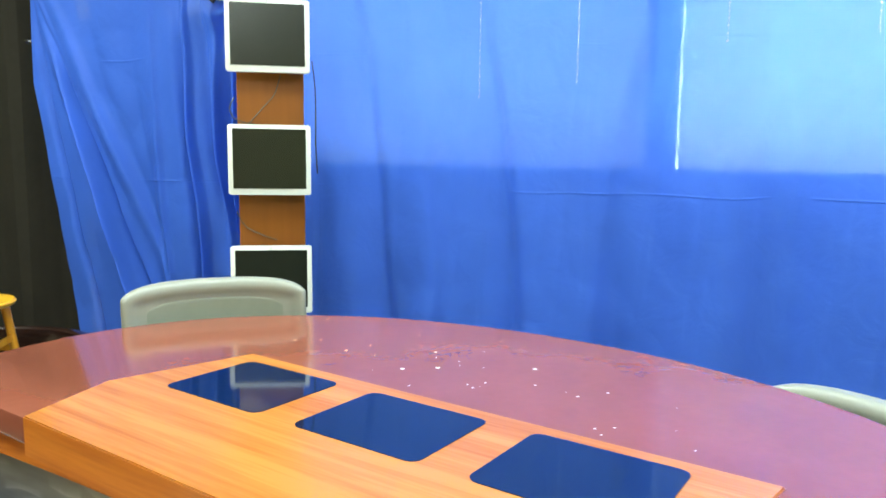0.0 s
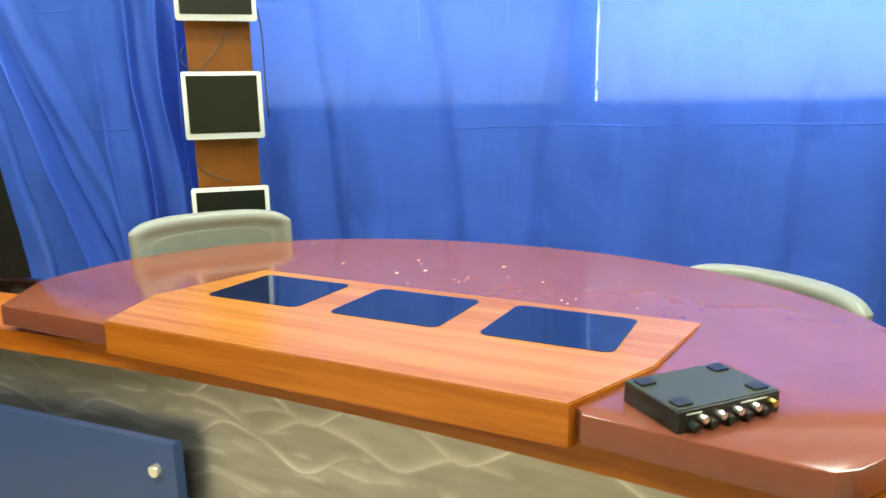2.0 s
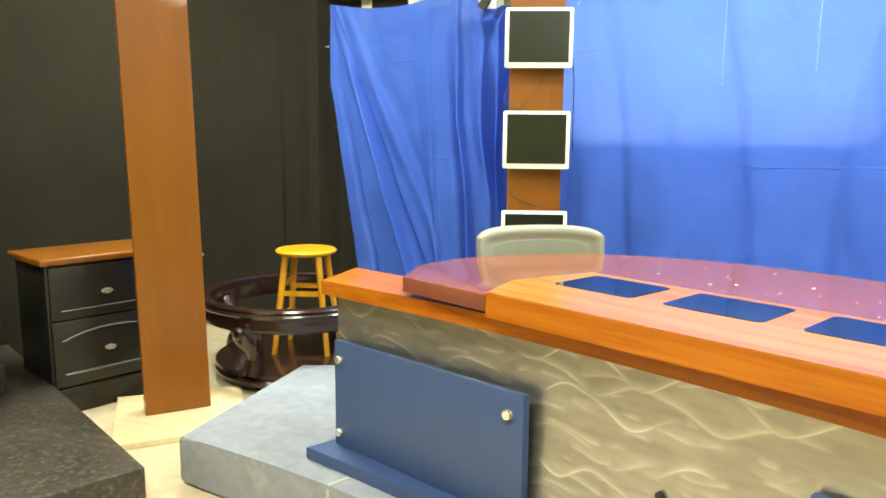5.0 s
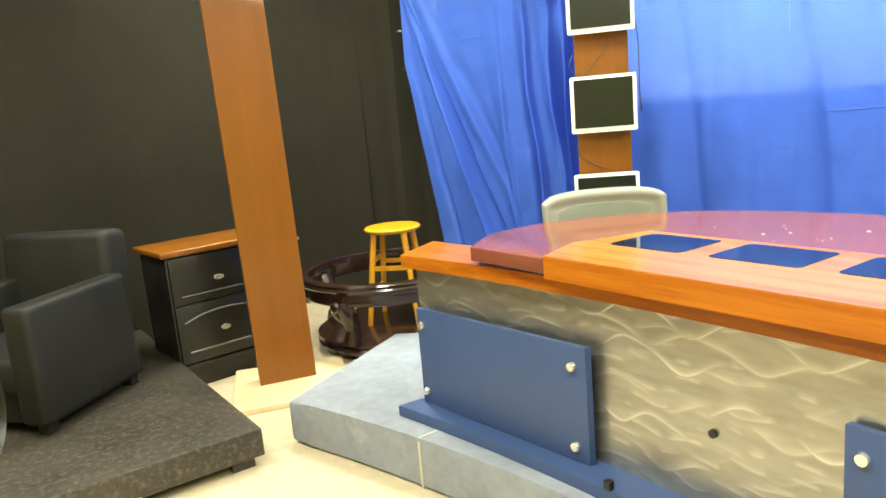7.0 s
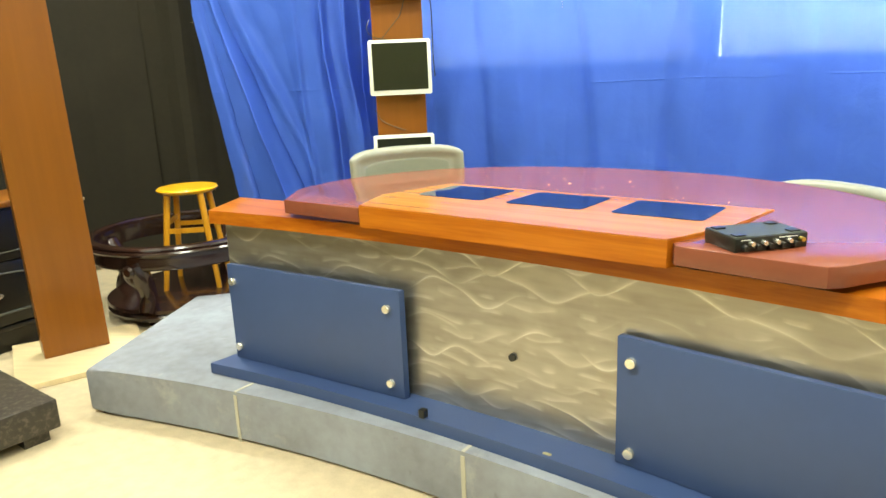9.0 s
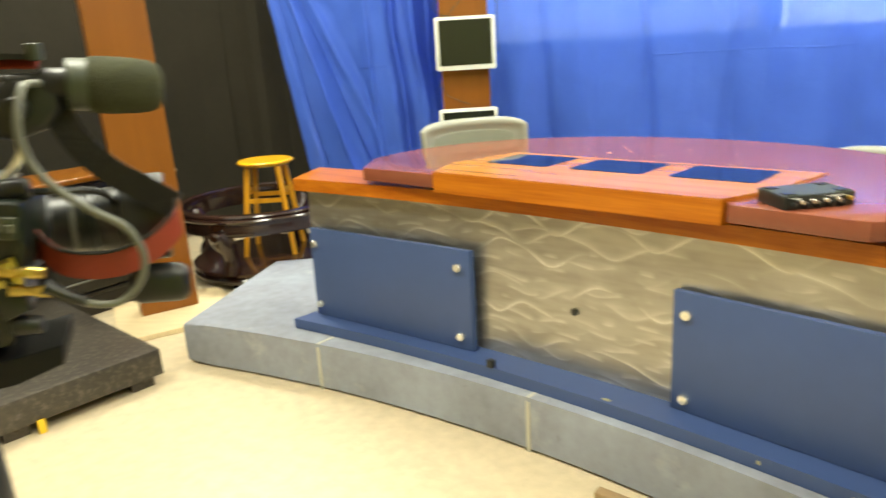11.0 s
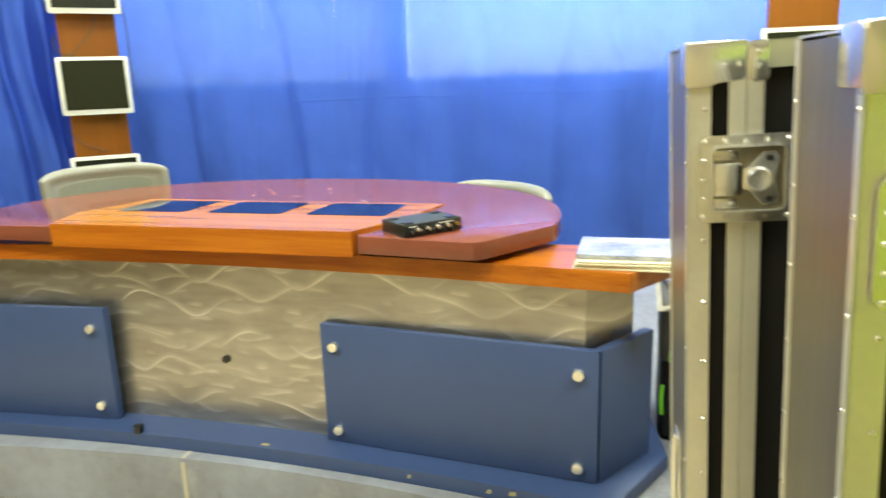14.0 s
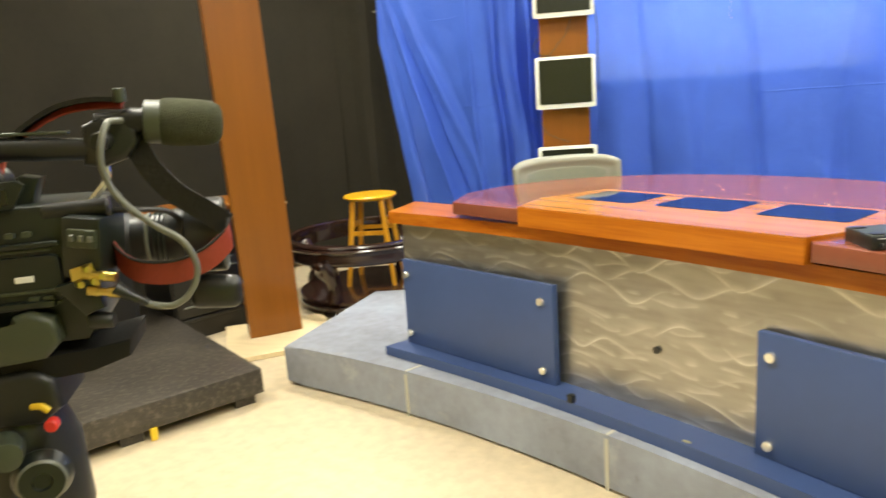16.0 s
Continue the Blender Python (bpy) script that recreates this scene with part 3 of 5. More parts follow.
for line, seed, label in (([(-1.75, 0.185), (-2.68, 0.185), (-2.76, 0.16), (-2.8, 0.09), (-2.83, 0.0), (-2.89, -0.05), (-3.0, -0.07), (-3.1, -0.12), (-3.18, -0.2)], 5, "black studio drape hanging in soft folds beside the blue curtain"),
                          ([(-3.12, -0.12), (-3.24, -0.3), (-3.33, -0.5), (-3.4, -0.8), (-3.45, -1.2), (-3.5, -3.0), (-3.55, -4.2)], 8, "plain black studio drape hanging behind the dresser and riser")):
    drape("black_drape", BLACK_CLOTH, line, 0.03, 2.5, 3.2, 0.035, label, "curtain", seed, 200, 30, sharp=0.012, slant=0.4, group="black drapes")
setting("backdrop", box(0, 2.4, -0.03, 0, 0, 1.95), GREENWALL, "yellow-green painted screen facing the desk", "backdrop", pose(0.08, -2.0, 0, 0, 0, -10))

panel_box = thing("wall_panel", ROOM @ pose(-1.78, Y1, 2.34), "white wall panel with dark slots, high on the wall", "panel")
part("plate", box(-0.33, 0.2, -0.05, 0.0, 0, 0.34, 0.006), WHITE, panel_box, "", 30)
for k in range(5):
    part("slot", box(-0.18 + 0.06 * k, -0.16 + 0.06 * k, -0.053, -0.05, 0.04, 0.14), BLACK_PLASTIC, panel_box)
tagged(part("white_post", box(-0.05, 0.05, -0.05, 0.05, 0, TOP - 2.2, 0.004), WHITE, None, "", None, ROOM @ pose(-1.38, 0.12, 2.2)), "white painted post above the curtain", "post")
tagged(part("pilaster", box(-0.05, 0.05, -0.04, 0.0, 0, TOP, 0.004), WALL, None, "", None, ROOM @ pose(-2.5, Y1, 0)), "narrow cream pilaster on the wall", "pilaster", "", "structure")
tagged(part("black_strap", tube([(0, 0, 0), (0.05, 0, 0.07), (0.09, 0, 0.17)], 0.02, flat=(0.008, 0.03)), BLACK_LEATHER, None, "", 40, ROOM @ pose(-1.37, -0.06, 2.25)), "black tie strap holding the curtain to the rail", "strap")
rail = part("curtain_rail", tube([(-4.4, -0.02, 2.52), (-1.42, 0.0, 2.50)], 0.025, 12), BLACK_PLASTIC, None, "", 40, ROOM)
tagged(rail, "black tubular rail above the blue curtain", "rail")

# ---- carpeted platform ----
def plat_front(s):
    return -0.05 - 0.084 * (s - 1.35) ** 2


pf = [(-0.612 + i * 0.1235, plat_front(-0.612 + i * 0.1235)) for i in range(33)]
poly = pf + [(3.7, 1.6), (2.6, 2.35), (0.2, 2.1), (-0.35, 1.3), (-1.085, 0.515)]
platform = thing("platform", DESK, "low platform wrapped in worn blue-grey carpet", "platform")
pb = prism(poly, 0.012, 0.215, 0.022, 3)
part("carpet", pb, CARPET, platform, "", 40)
# black inset slab drawn as the shadow line between carpet and floor
part("base_shadow", prism([(x + (0.03 if x < 1.3 else -0.03), y + (0.03 if y < 0.6 else -0.03)) for x, y in poly], 0.0, 0.03), BLACK_WOOD, platform, "black strip standing in for the shadow at the platform's foot")
for s in (0.155, 1.172, 2.28):
    y = plat_front(s)
    tb = box(s - 0.008, s + 0.008, y - 0.004, y + 0.0, 0.0, 0.2, bm=None)
    box(s - 0.006, s + 0.006, y - 0.0, y + 0.09, 0.213, 0.2175, bm=tb)
    part("seam_tape", tb, TAPE, platform, "pale frayed seam tape")


# ---- the desk ----
def arc(s, h=0.083, L=2.448):
    return 4 * h * (s / L) * (1 - s / L)


def strip(s0, s1, off0, off1, h, k=28):
    """Plan outline between two offsets of the desk's front curve."""
    f = [(s0 + (s1 - s0) * i / k, arc(s0 + (s1 - s0) * i / k, h) + off0) for i in range(k + 1)]
    b = [(s0 + (s1 - s0) * i / k, arc(s0 + (s1 - s0) * i / k, h) + off1) for i in range(k + 1)]
    return f + b[::-1]


desk = thing("news_desk", DESK, "curved news desk, cherry tops, brushed metal front, blue boards", "desk")
f = strip(-0.08, 2.545, -0.095, 0.0, 0.088)[:29]
part("plinth", prism(f + [(2.70, 0.21), (2.62, 0.62), (-0.02, 0.62)], 0.216, 0.262, 0.004), BLUE_PAINT, desk, "", 30)
f = strip(-0.06, 2.46, 0.042, 0.0, 0.083)[:29]
panel = part("front_panel", prism(f + [(2.585, 0.215), (2.5, 0.5), (0.0, 0.5)], 0.262, 0.844), METAL, desk, "brushed aluminium front with wavy ground strokes", 30)
f = strip(-0.083, 2.577, -0.012, 0.0, 0.085)[:29]
part("counter", prism(f + [(2.728, 0.212), (2.705, 0.272), (2.3, 0.272), (2.2, 0.5), (0.4, 0.5), (0.25, 0.275), (-0.215, 0.237)], 0.843, 0.897, 0.003), ORANGE, desk, "", 30)


def table_outline():
    out = [(0.345, 0.012), (0.72, 0.012), (0.75, 0.06), (1.78, 0.06), (1.815, 0.0), (2.13, -0.035), (2.165, -0.032), (2.195, -0.008), (2.345, 0.215), (2.356, 0.25)]
    cx, cy, a, b = 1.28, 0.32, 1.075, 0.84
    for k in range(1, 48):
        t = math.pi * k / 48
        c, s = math.cos(t), math.sin(t)
        out.append((cx + a * math.copysign(abs(c) ** 0.95, c), cy + b * s ** 0.95))
    return out + [(0.205, 0.25), (0.215, 0.2)]


part("tabletop", prism(table_outline(), 0.916, 0.968, 0.004, 2), MAROON, desk, "glossy maroon oval top, dusty", 30)
# raised veneer top, a wedge that runs out to the rear
RAISED = [(0.735, 0.0), (1.795, 0.0), (1.885, 0.225), (1.93, 0.535), (0.725, 0.55), (0.655, 0.21)]
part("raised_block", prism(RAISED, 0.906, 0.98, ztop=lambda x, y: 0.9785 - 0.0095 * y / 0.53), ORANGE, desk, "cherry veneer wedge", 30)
# thin sheet carrying the lit veneer colour; the block's edges keep the plain one
part("raised_top", prism([(x + (0.002 if x < 1.2 else -0.002), y + (0.002 if y < 0.3 else -0.002)) for x, y in RAISED], 0.965, 0.98, ztop=lambda x, y: 0.981 - 0.0095 * y / 0.53), ORANGE_LIT, desk, "raised cherry veneer top, reflected light put into its colour", 30)
for c in (0.918, 1.29, 1.663):
    pts = rounded(c - 0.14, c + 0.14, 0.262, 0.5, 0.022)
    part("glass_pane", prism(pts, 0.972, 0.985, ztop=lambda x, y: 0.9825 - 0.0095 * y / 0.53), GLASS, desk, "dark blue glass pane set into the top", 30)
part("cable_hole", cyl(0.013, 0, 0.008, seg=20, m=Matrix.Translation((1.26, arc(1.26) + 0.04, 0.5)) @ pose(0, 0, 0, 90, 0, 0)), BLACK_PLASTIC, desk, "black cable hole")


def bolt(parent, s, y, z):
    bm = lathe([(0, 0), (0.0165, 0), (0.0165, 0.013), (0.0145, 0.016), (0, 0.016)], 20, m=Matrix.Translation((s, y, z)) @ pose(0, 0, 0, 90, 0, 0))
    lathe([(0, 0), (0.009, 0), (0.009, -0.055), (0, -0.055)], 12, bm, Matrix.Translation((s, y, z)) @ pose(0, 0, 0, 90, 0, 0))
    part("standoff", bm, CHROME, parent, "satin steel standoff", 40)


for s0, s1, b0, b1 in ((-0.03, 0.838, 0.0, 0.785), (1.635, 2.50, 1.68, 2.445)):
    ya, yb = arc(s0) * 0.9, arc(s1) * 0.9
    if s0 > 1:
        ya, yb = 0.082, 0.0
    else:
        ya, yb = -0.005, 0.062
    pl = [(s0, ya), (s1, yb), (s1 + 0.004, yb + 0.024), (s0 + 0.004, ya + 0.024)]
    dz = -0.01 if s0 > 1 else 0.0
    board = part("board", prism(pl, 0.263, 0.675 + dz, 0.003), BLUE_PAINT, desk, "blue painted board on steel standoffs", 30)
    for s in (b0, b1):
        y = ya + (yb - ya) * (s - s0) / (s1 - s0)
        for z in (0.603, 0.318):
            bolt(board, s, y, z + dz)
part("end_board", prism([(2.508, 0.004), (2.644, 0.214), (2.617, 0.231), (2.487, 0.03)], 0.263, 0.664, 0.003), BLUE_PAINT, desk, "", 30)
blk = tagged(part("steel_block", box(-0.012, 0.012, -0.012, 0.012, 0, 0.03, 0.002), BLACK_PLASTIC, None, "", None, DESK @ pose(0.975, -0.005, 0.262)), "small dark metal block on the desk plinth", "block")

# ---- chairs behind the desk ----
def office_chair(m, label):
    c = thing("office_chair", m, label, "chair", "chairs behind the desk")
    # backrest: curved shell, 0.52 wide, concave to the front (+y is the sitter's back)
    def shell(w, z0, z1, t, yoff, dish, rnd_edge):
        bm = bmesh.new()
        fr, bk = [], []
        nx, nz = 40, 26
        h = z1 - z0
        for j in range(nz + 1):
            v = math.sin(0.5 * math.pi * j / nz)
            rf, rb = [], []
            for i in range(nx + 1):
                u = math.sin(0.5 * math.pi * (-1 + 2 * i / nx))
                zz = z0 + h * v
                g = (zz - 0.42) / 0.41
                x = u * (w / 2) * (1 - 0.1 * (1 - g) ** 2)
                zz += (0.024 * (1 - u ** 4) - 0.016 * abs(u) ** 14) * v
                y = -0.07 * (x / 0.265) ** 2 + 0.05 * g + yoff
                e = min((1 - abs(u)) * w / 2, (1 - v) * h)
                k = max(0.0, 1 - e / rnd_edge)
                bend = rnd_edge * (1 - math.sqrt(max(0.0, 1 - k * k)))
                f = min(1.0, max(0.0, (e - 0.026) / 0.022))
                rf.append(bm.verts.new((x, y + bend + dish * f * f * (3 - 2 * f), zz)))
                rb.append(bm.verts.new((x, y + t - 0.6 * bend, zz)))
            fr.append(rf)
            bk.append(rb)
        for a in (fr, bk):
            for j in range(nz):
                for i in range(nx):
                    bm.faces.new((a[j][i], a[j][i + 1], a[j + 1][i + 1], a[j + 1][i]))
        for j in range(nz):
            for i in (0, nx):
                bm.faces.new((fr[j][i], fr[j + 1][i], bk[j + 1][i], bk[j][i]))
        for i in range(nx):
            for j in (0, nz):
                bm.faces.new((fr[j][i], fr[j][i + 1], bk[j][i + 1], bk[j][i]))
        return bm
    part("back_shell", shell(0.53, 0.42, 0.83, 0.055, 0.262, 0.011, 0.02), RIM, c, "pale grey moulded shell", 60)
    part("backrest", shell(0.425, 0.45, 0.776, 0.02, 0.2715, 0.0, 0.006), GREY_VINYL, c, "grey vinyl padded back", 60)
    part("seat", prism(rounded(-0.25, 0.25, -0.26, 0.24, 0.08), 0.42, 0.5, 0.025, 3), GREY_VINYL, c, "", 50)
    part("column", cyl(0.03, 0.08, 0.42), BLACK_PLASTIC, c, "", 40)
    for k in range(5):
        a = 2 * math.pi * k / 5
        leg = part("leg", tube([(0, 0, 0.09), (0.27 * math.cos(a), 0.27 * math.sin(a), 0.06)], 0.022, 8, r_end=0.015), BLACK_PLASTIC, c)
        part("caster", cyl(0.026, -0.02, 0.02, m=Matrix.Translation((0.27 * math.cos(a), 0.27 * math.sin(a), 0.026)) @ pose(0, 0, 0, 90, 0, math.degrees(a))), BLACK_PLASTIC, leg)
    for sx in (-1, 1):
        part("armrest", tube([(sx * 0.24, 0.2, 0.52), (sx * 0.29, 0.1, 0.64), (sx * 0.29, -0.12, 0.64), (sx * 0.25, -0.18, 0.46)], 0.02, 8), BLACK_PLASTIC, c)
    return c


office_chair(pose(-0.60, 1.865, 0.222, 0, 0, 23), "grey vinyl office chair with a pale rim, pushed to the desk")
office_chair(pose(0.60, 1.25, 0.125, 0, 0, -62), "grey vinyl office chair with a pale rim, set low")


# ---- monitor columns ----
def monitor(parent_m, z, label):
    mo = thing("monitor", parent_m @ pose(0, 0, z), label, "monitor", "wall of monitors")
    w, h = 0.192, 0.166
    fr = prism(rounded(-w, w, -h, h, 0.012), 0, 0.03, 0.004, m=pose(0, 0, 0, 90))
    part("casing", fr, WHITE, mo, "white plastic bezel", 30)
    part("screen", box(-w + 0.022, w - 0.022, -0.0325, -0.0295, -h + 0.03, h - 0.02), SCREEN, mo, "dark switched-off screen")
    part("mount", box(-0.06, 0.06, 0.0, 0.075, -0.06, 0.06), BLACK_PLASTIC, mo)
    part("camera_dot", cyl(0.003, 0, 0.002, seg=10, m=Matrix.Translation((0, -0.0325, h - 0.01)) @ pose(0, 0, 0, 90)), BLACK_PLASTIC, mo)
    return mo


def column(m, zs, name_label):
    col = tagged(part("monitor_column", box(-0.158, 0.158, 0.075, 0.16, 0, TOP - 0.002, 0.003), PILLAR, None, "", None, m), name_label, "column")
    for z in zs:
        monitor(m, z, "white-framed monitor, switched off, on a brown column")
    return col


COL = pose(-0.890, 3.458, 0, 0, 0, 10.3)
column(COL, (1.998, 1.424, 0.845), "tall brown laminate column carrying three monitors")
column(pose(2.53, 1.60, 0, 0, 0, -35), (1.42, 0.84), "tall brown laminate column carrying monitors, beside the cases")

# ---- leaning brown pillar on its plywood sheet ----
pil = thing("pillar", pose(-2.552, 2.316, 0.03, 0, 0, 40.2) @ pose(0, 0, 0, 0, -0.9, 0), "tall plain brown laminate pillar on a plywood sheet", "pillar")
part("shaft", box(-0.158, 0.158, 0, 0.12, 0, TOP - 0.032, 0.003), PILLAR, pil)
part("hinge_pin", cyl(0.008, 0, 0.012, m=Matrix.Translation((0.158, 0.03, 0.8)) @ pose(0, 0, 0, 0, 90, 0)), TAN, pil)
tagged(part("plywood_sheet", prism([(-2.99, 2.41), (-2.60, 1.86), (-2.12, 2.24), (-2.45, 2.75)], 0.002, 0.03, 0.002), PLY), "pale plywood sheet under the pillar", "sheet")

# ---- black riser ----
RIS = pose(-2.12, 1.462, 0, 0, 0, 56.5)   # x along its front edge towards the viewer is negative
riser = thing("riser", RIS, "scuffed black painted stage riser", "riser")
part("deck", box(-2.2, 0, 0, 2.2, 0.05, 0.175, 0.006), RISER, riser, "", 30)
for x in (-0.09, -0.62, -1.3, -2.1):
    part("foot", box(x - 0.05, x + 0.05, 0.03, 2.1, 0, 0.051), RISER, riser)
part("edge_clip", box(-0.55, -0.52, -0.012, 0.0, 0.0, 0.06, 0.003), YELLOW, riser, "yellow wedge")


# ---- dresser ----
def dresser(m):
    d = thing("dresser", m, "black dresser with a cherry wood top and curved drawer panels", "dresser")
    part("carcass", box(0.0, 0.62, 0.018, 0.42, 0.13, 0.79, 0.004), BLACK_WOOD, d, "", 30)
    # cherry top in the darker pillar colour, which paints in the shade on it
    part("top", box(-0.035, 0.655, -0.03, 0.43, 0.79, 0.824, 0.009, 3), PILLAR, d, "cherry wood top", 30)
    part("base", box(0.0, 0.62, 0.02, 0.42, 0, 0.131, 0.004), BLACK_WOOD, d)
    part("base_moulding", box(-0.006, 0.626, 0.0, 0.42, 0.12, 0.145, 0.006), BLACK_WOOD, d, "", 30)
    for z0, z1, arch in ((0.155, 0.495, True), (0.505, 0.775, False)):
        dr = part("drawer", box(0.012, 0.608, 0.0, 0.02, z0, z1, 0.005), BLACK_WOOD, d, "black drawer front", 30)
        lz = z0 + 0.065 if arch else z0 + 0.045
        part("moulding", tube([(0.06, -0.003, lz), (0.31, -0.003, lz), (0.56, -0.003, lz)], 0.007 if arch else 0.004, 6), MOULD_GLINT, dr)
        if arch:
            part("moulding", tube([(0.055, -0.003, 0.395), (0.17, -0.003, 0.428), (0.31, -0.003, 0.44), (0.45, -0.003, 0.428), (0.565, -0.003, 0.395)], 0.005, 6), MOULD_GLINT, dr)
        part("cup_handle", lathe([(0, 0), (0.012, 0), (0.012, 0.01), (0.02, 0.014), (0.018, 0.022), (0, 0.026)], 16, m=Matrix.Translation((0.285, 0.0, 0.325 if arch else 0.628)) @ pose(0, 0, 0, 90) @ Matrix.Diagonal((1.6, 0.8, 1, 1))), CHROME, dr, "steel cup handle", 40)
    return d


dresser(pose(-3.128, 2.124, 0, 0, 0, 62))


# ---- round table frame with the stool in it ----
def swelling(pts, radii, seg=12):
    """A limb of changing thickness through the points."""
    one = bmesh.new()
    P = [Vector(p) for p in pts]
    rings = []
    for i, p in enumerate(P):
        d = (P[min(i + 1, len(P) - 1)] - P[max(i - 1, 0)]).normalized()
        a = d.cross(Vector((p.y, -p.x, 0))).normalized()
        b = d.cross(a)
        rings.append([one.verts.new(p + a * radii[i] * math.cos(2 * math.pi * k / seg) + b * radii[i] * math.sin(2 * math.pi * k / seg)) for k in range(seg)])
    for a, b in zip(rings, rings[1:]):
        for k in range(seg):
            one.faces.new((a[k], a[(k + 1) % seg], b[(k + 1) % seg], b[k]))
    one.faces.new(rings[0][::-1])
    one.faces.new(rings[-1])
    return one


def round_table(m):
    t = thing("round_table", m, "round dark mahogany coffee table frame with carved legs, no top", "table")
    part("rim", lathe([(0.548, 0.485), (0.55, 0.503), (0.562, 0.512), (0.59, 0.514), (0.606, 0.508), (0.612, 0.497), (0.606, 0.488), (0.622, 0.484), (0.627, 0.474), (0.62, 0.464), (0.61, 0.46), (0.548, 0.46), (0.548, 0.485)], 72), MAHOGANY, t, "reeded glossy rim", 30)
    part("apron", lathe([(0.552, 0.4595), (0.608, 0.4595), (0.604, 0.44), (0.612, 0.41), (0.606, 0.385), (0.592, 0.375), (0.56, 0.375), (0.552, 0.4595)], 64), MAHOGANY, t, "", 35)
    part("base", lathe([(0, 0.03), (0.47, 0.03), (0.52, 0.045), (0.535, 0.07), (0.52, 0.09), (0.535, 0.1), (0.53, 0.118), (0.5, 0.126), (0, 0.12)], 64), MAHOGANY, t, "", 35)
    for k in range(4):
        a = radians(83 + 90 * k)
        c, s = math.cos(a), math.sin(a)
        leg = part("leg", swelling([(r * c, r * s, z) for r, z in ((0.53, 0.1), (0.5, 0.15), (0.485, 0.21), (0.52, 0.29), (0.575, 0.36), (0.59, 0.42))], (0.05, 0.058, 0.05, 0.062, 0.075, 0.06)), MAHOGANY, t, "carved cabriole leg", 50)
        for r, z, q in ((0.615, 0.385, 0.036),):
            part("scroll", lathe([(0, -0.05), (q * 0.6, -0.05), (q, -0.035), (q * 0.8, 0.0), (q, 0.035), (q * 0.6, 0.05), (0, 0.05)], 18, m=Matrix.Translation((r * c, r * s, z)) @ pose(0, 0, 0, 90, 0, math.degrees(a) + 90)), MAHOGANY, leg, "turned scroll", 40)
        part("foot", lathe([(0, 0), (0.04, 0), (0.052, 0.016), (0.035, 0.034), (0, 0.034)], 14, m=pose(0.44 * c, 0.44 * s, 0)), MAHOGANY, leg, "", 40)
    return t


round_table(pose(-2.28, 3.19, 0) @ Matrix.Diagonal((0.95, 0.95, 1, 1)))


def stool(m):
    st = thing("stool", m, "round honey-coloured wooden bar stool standing inside the table frame", "stool")
    H = 0.632
    part("seat", lathe([(0, H - 0.032), (0.165, H - 0.032), (0.182, H - 0.022), (0.187, H - 0.01), (0.178, H), (0.15, H + 0.003), (0, H - 0.001)], 40), STOOL_SEAT, st, "", 40)
    f = []
    for k in range(4):
        a = radians(45 + 90 * k)
        p, q = (0.142 * math.cos(a), 0.142 * math.sin(a), H - 0.03), (0.232 * math.cos(a), 0.232 * math.sin(a), 0.0)
        part("leg", tube([p, q], 0.021, 10, r_end=0.016), STOOL_WOOD, st, "", 40)
        f.append((Vector(p), Vector(q)))
    for k in range(4):
        for zf in ((0.3, 0.64) if k % 2 else (0.38, 0.72)):
            a, b = f[k][0].lerp(f[k][1], zf), f[(k + 1) % 4][0].lerp(f[(k + 1) % 4][1], zf)
            part("rung", tube([a, b], 0.0, flat=(0.008, 0.015)), STOOL_WOOD, st, "", 40)
    return st


stool(pose(-2.262, 3.26, 0.12, 0, 0, 9))


# ---- armchair on the riser ----
def armchair(m):
    a = thing("armchair", m, "black leather armchair standing on the riser", "armchair")
    part("seat", box(-0.62, -0.1, -0.05, 0.55, 0.2, 0.37, 0.04, 3), BLACK_LEATHER, a, "", 40)
    part("arm", box(-0.14, 0.0, -0.06, 0.62, 0.06, 0.61, 0.03, 3), BLACK_LEATHER, a, "", 40)
    part("arm", box(-0.76, -0.62, -0.06, 0.62, 0.06, 0.61, 0.03, 3), BLACK_LEATHER, a, "", 40)
    part("backrest", box(-0.72, -0.07, 0.5, 0.7, 0.2, 0.9, 0.05, 4, m=pose(0, 0, 0, -6, 0, 0)), BLACK_LEATHER, a, "", 40)
    part("base", box(-0.74, -0.02, 0.0, 0.66, 0.05, 0.2, 0.01), BLACK_LEATHER, a)
    for x in (-0.7, -0.07):
        for y in (0.02, 0.6):
            part("foot", box(x - 0.03, x + 0.03, y - 0.03, y + 0.03, 0, 0.06, 0.004), BLACK_WOOD, a)
    return a


armchair(pose(-3.04, 1.22, 0.175, 0, 0, 8))


# ---- flight cases, leaning a little towards the desk on uneven casters ----
LEAN = math.tan(radians(2.4))


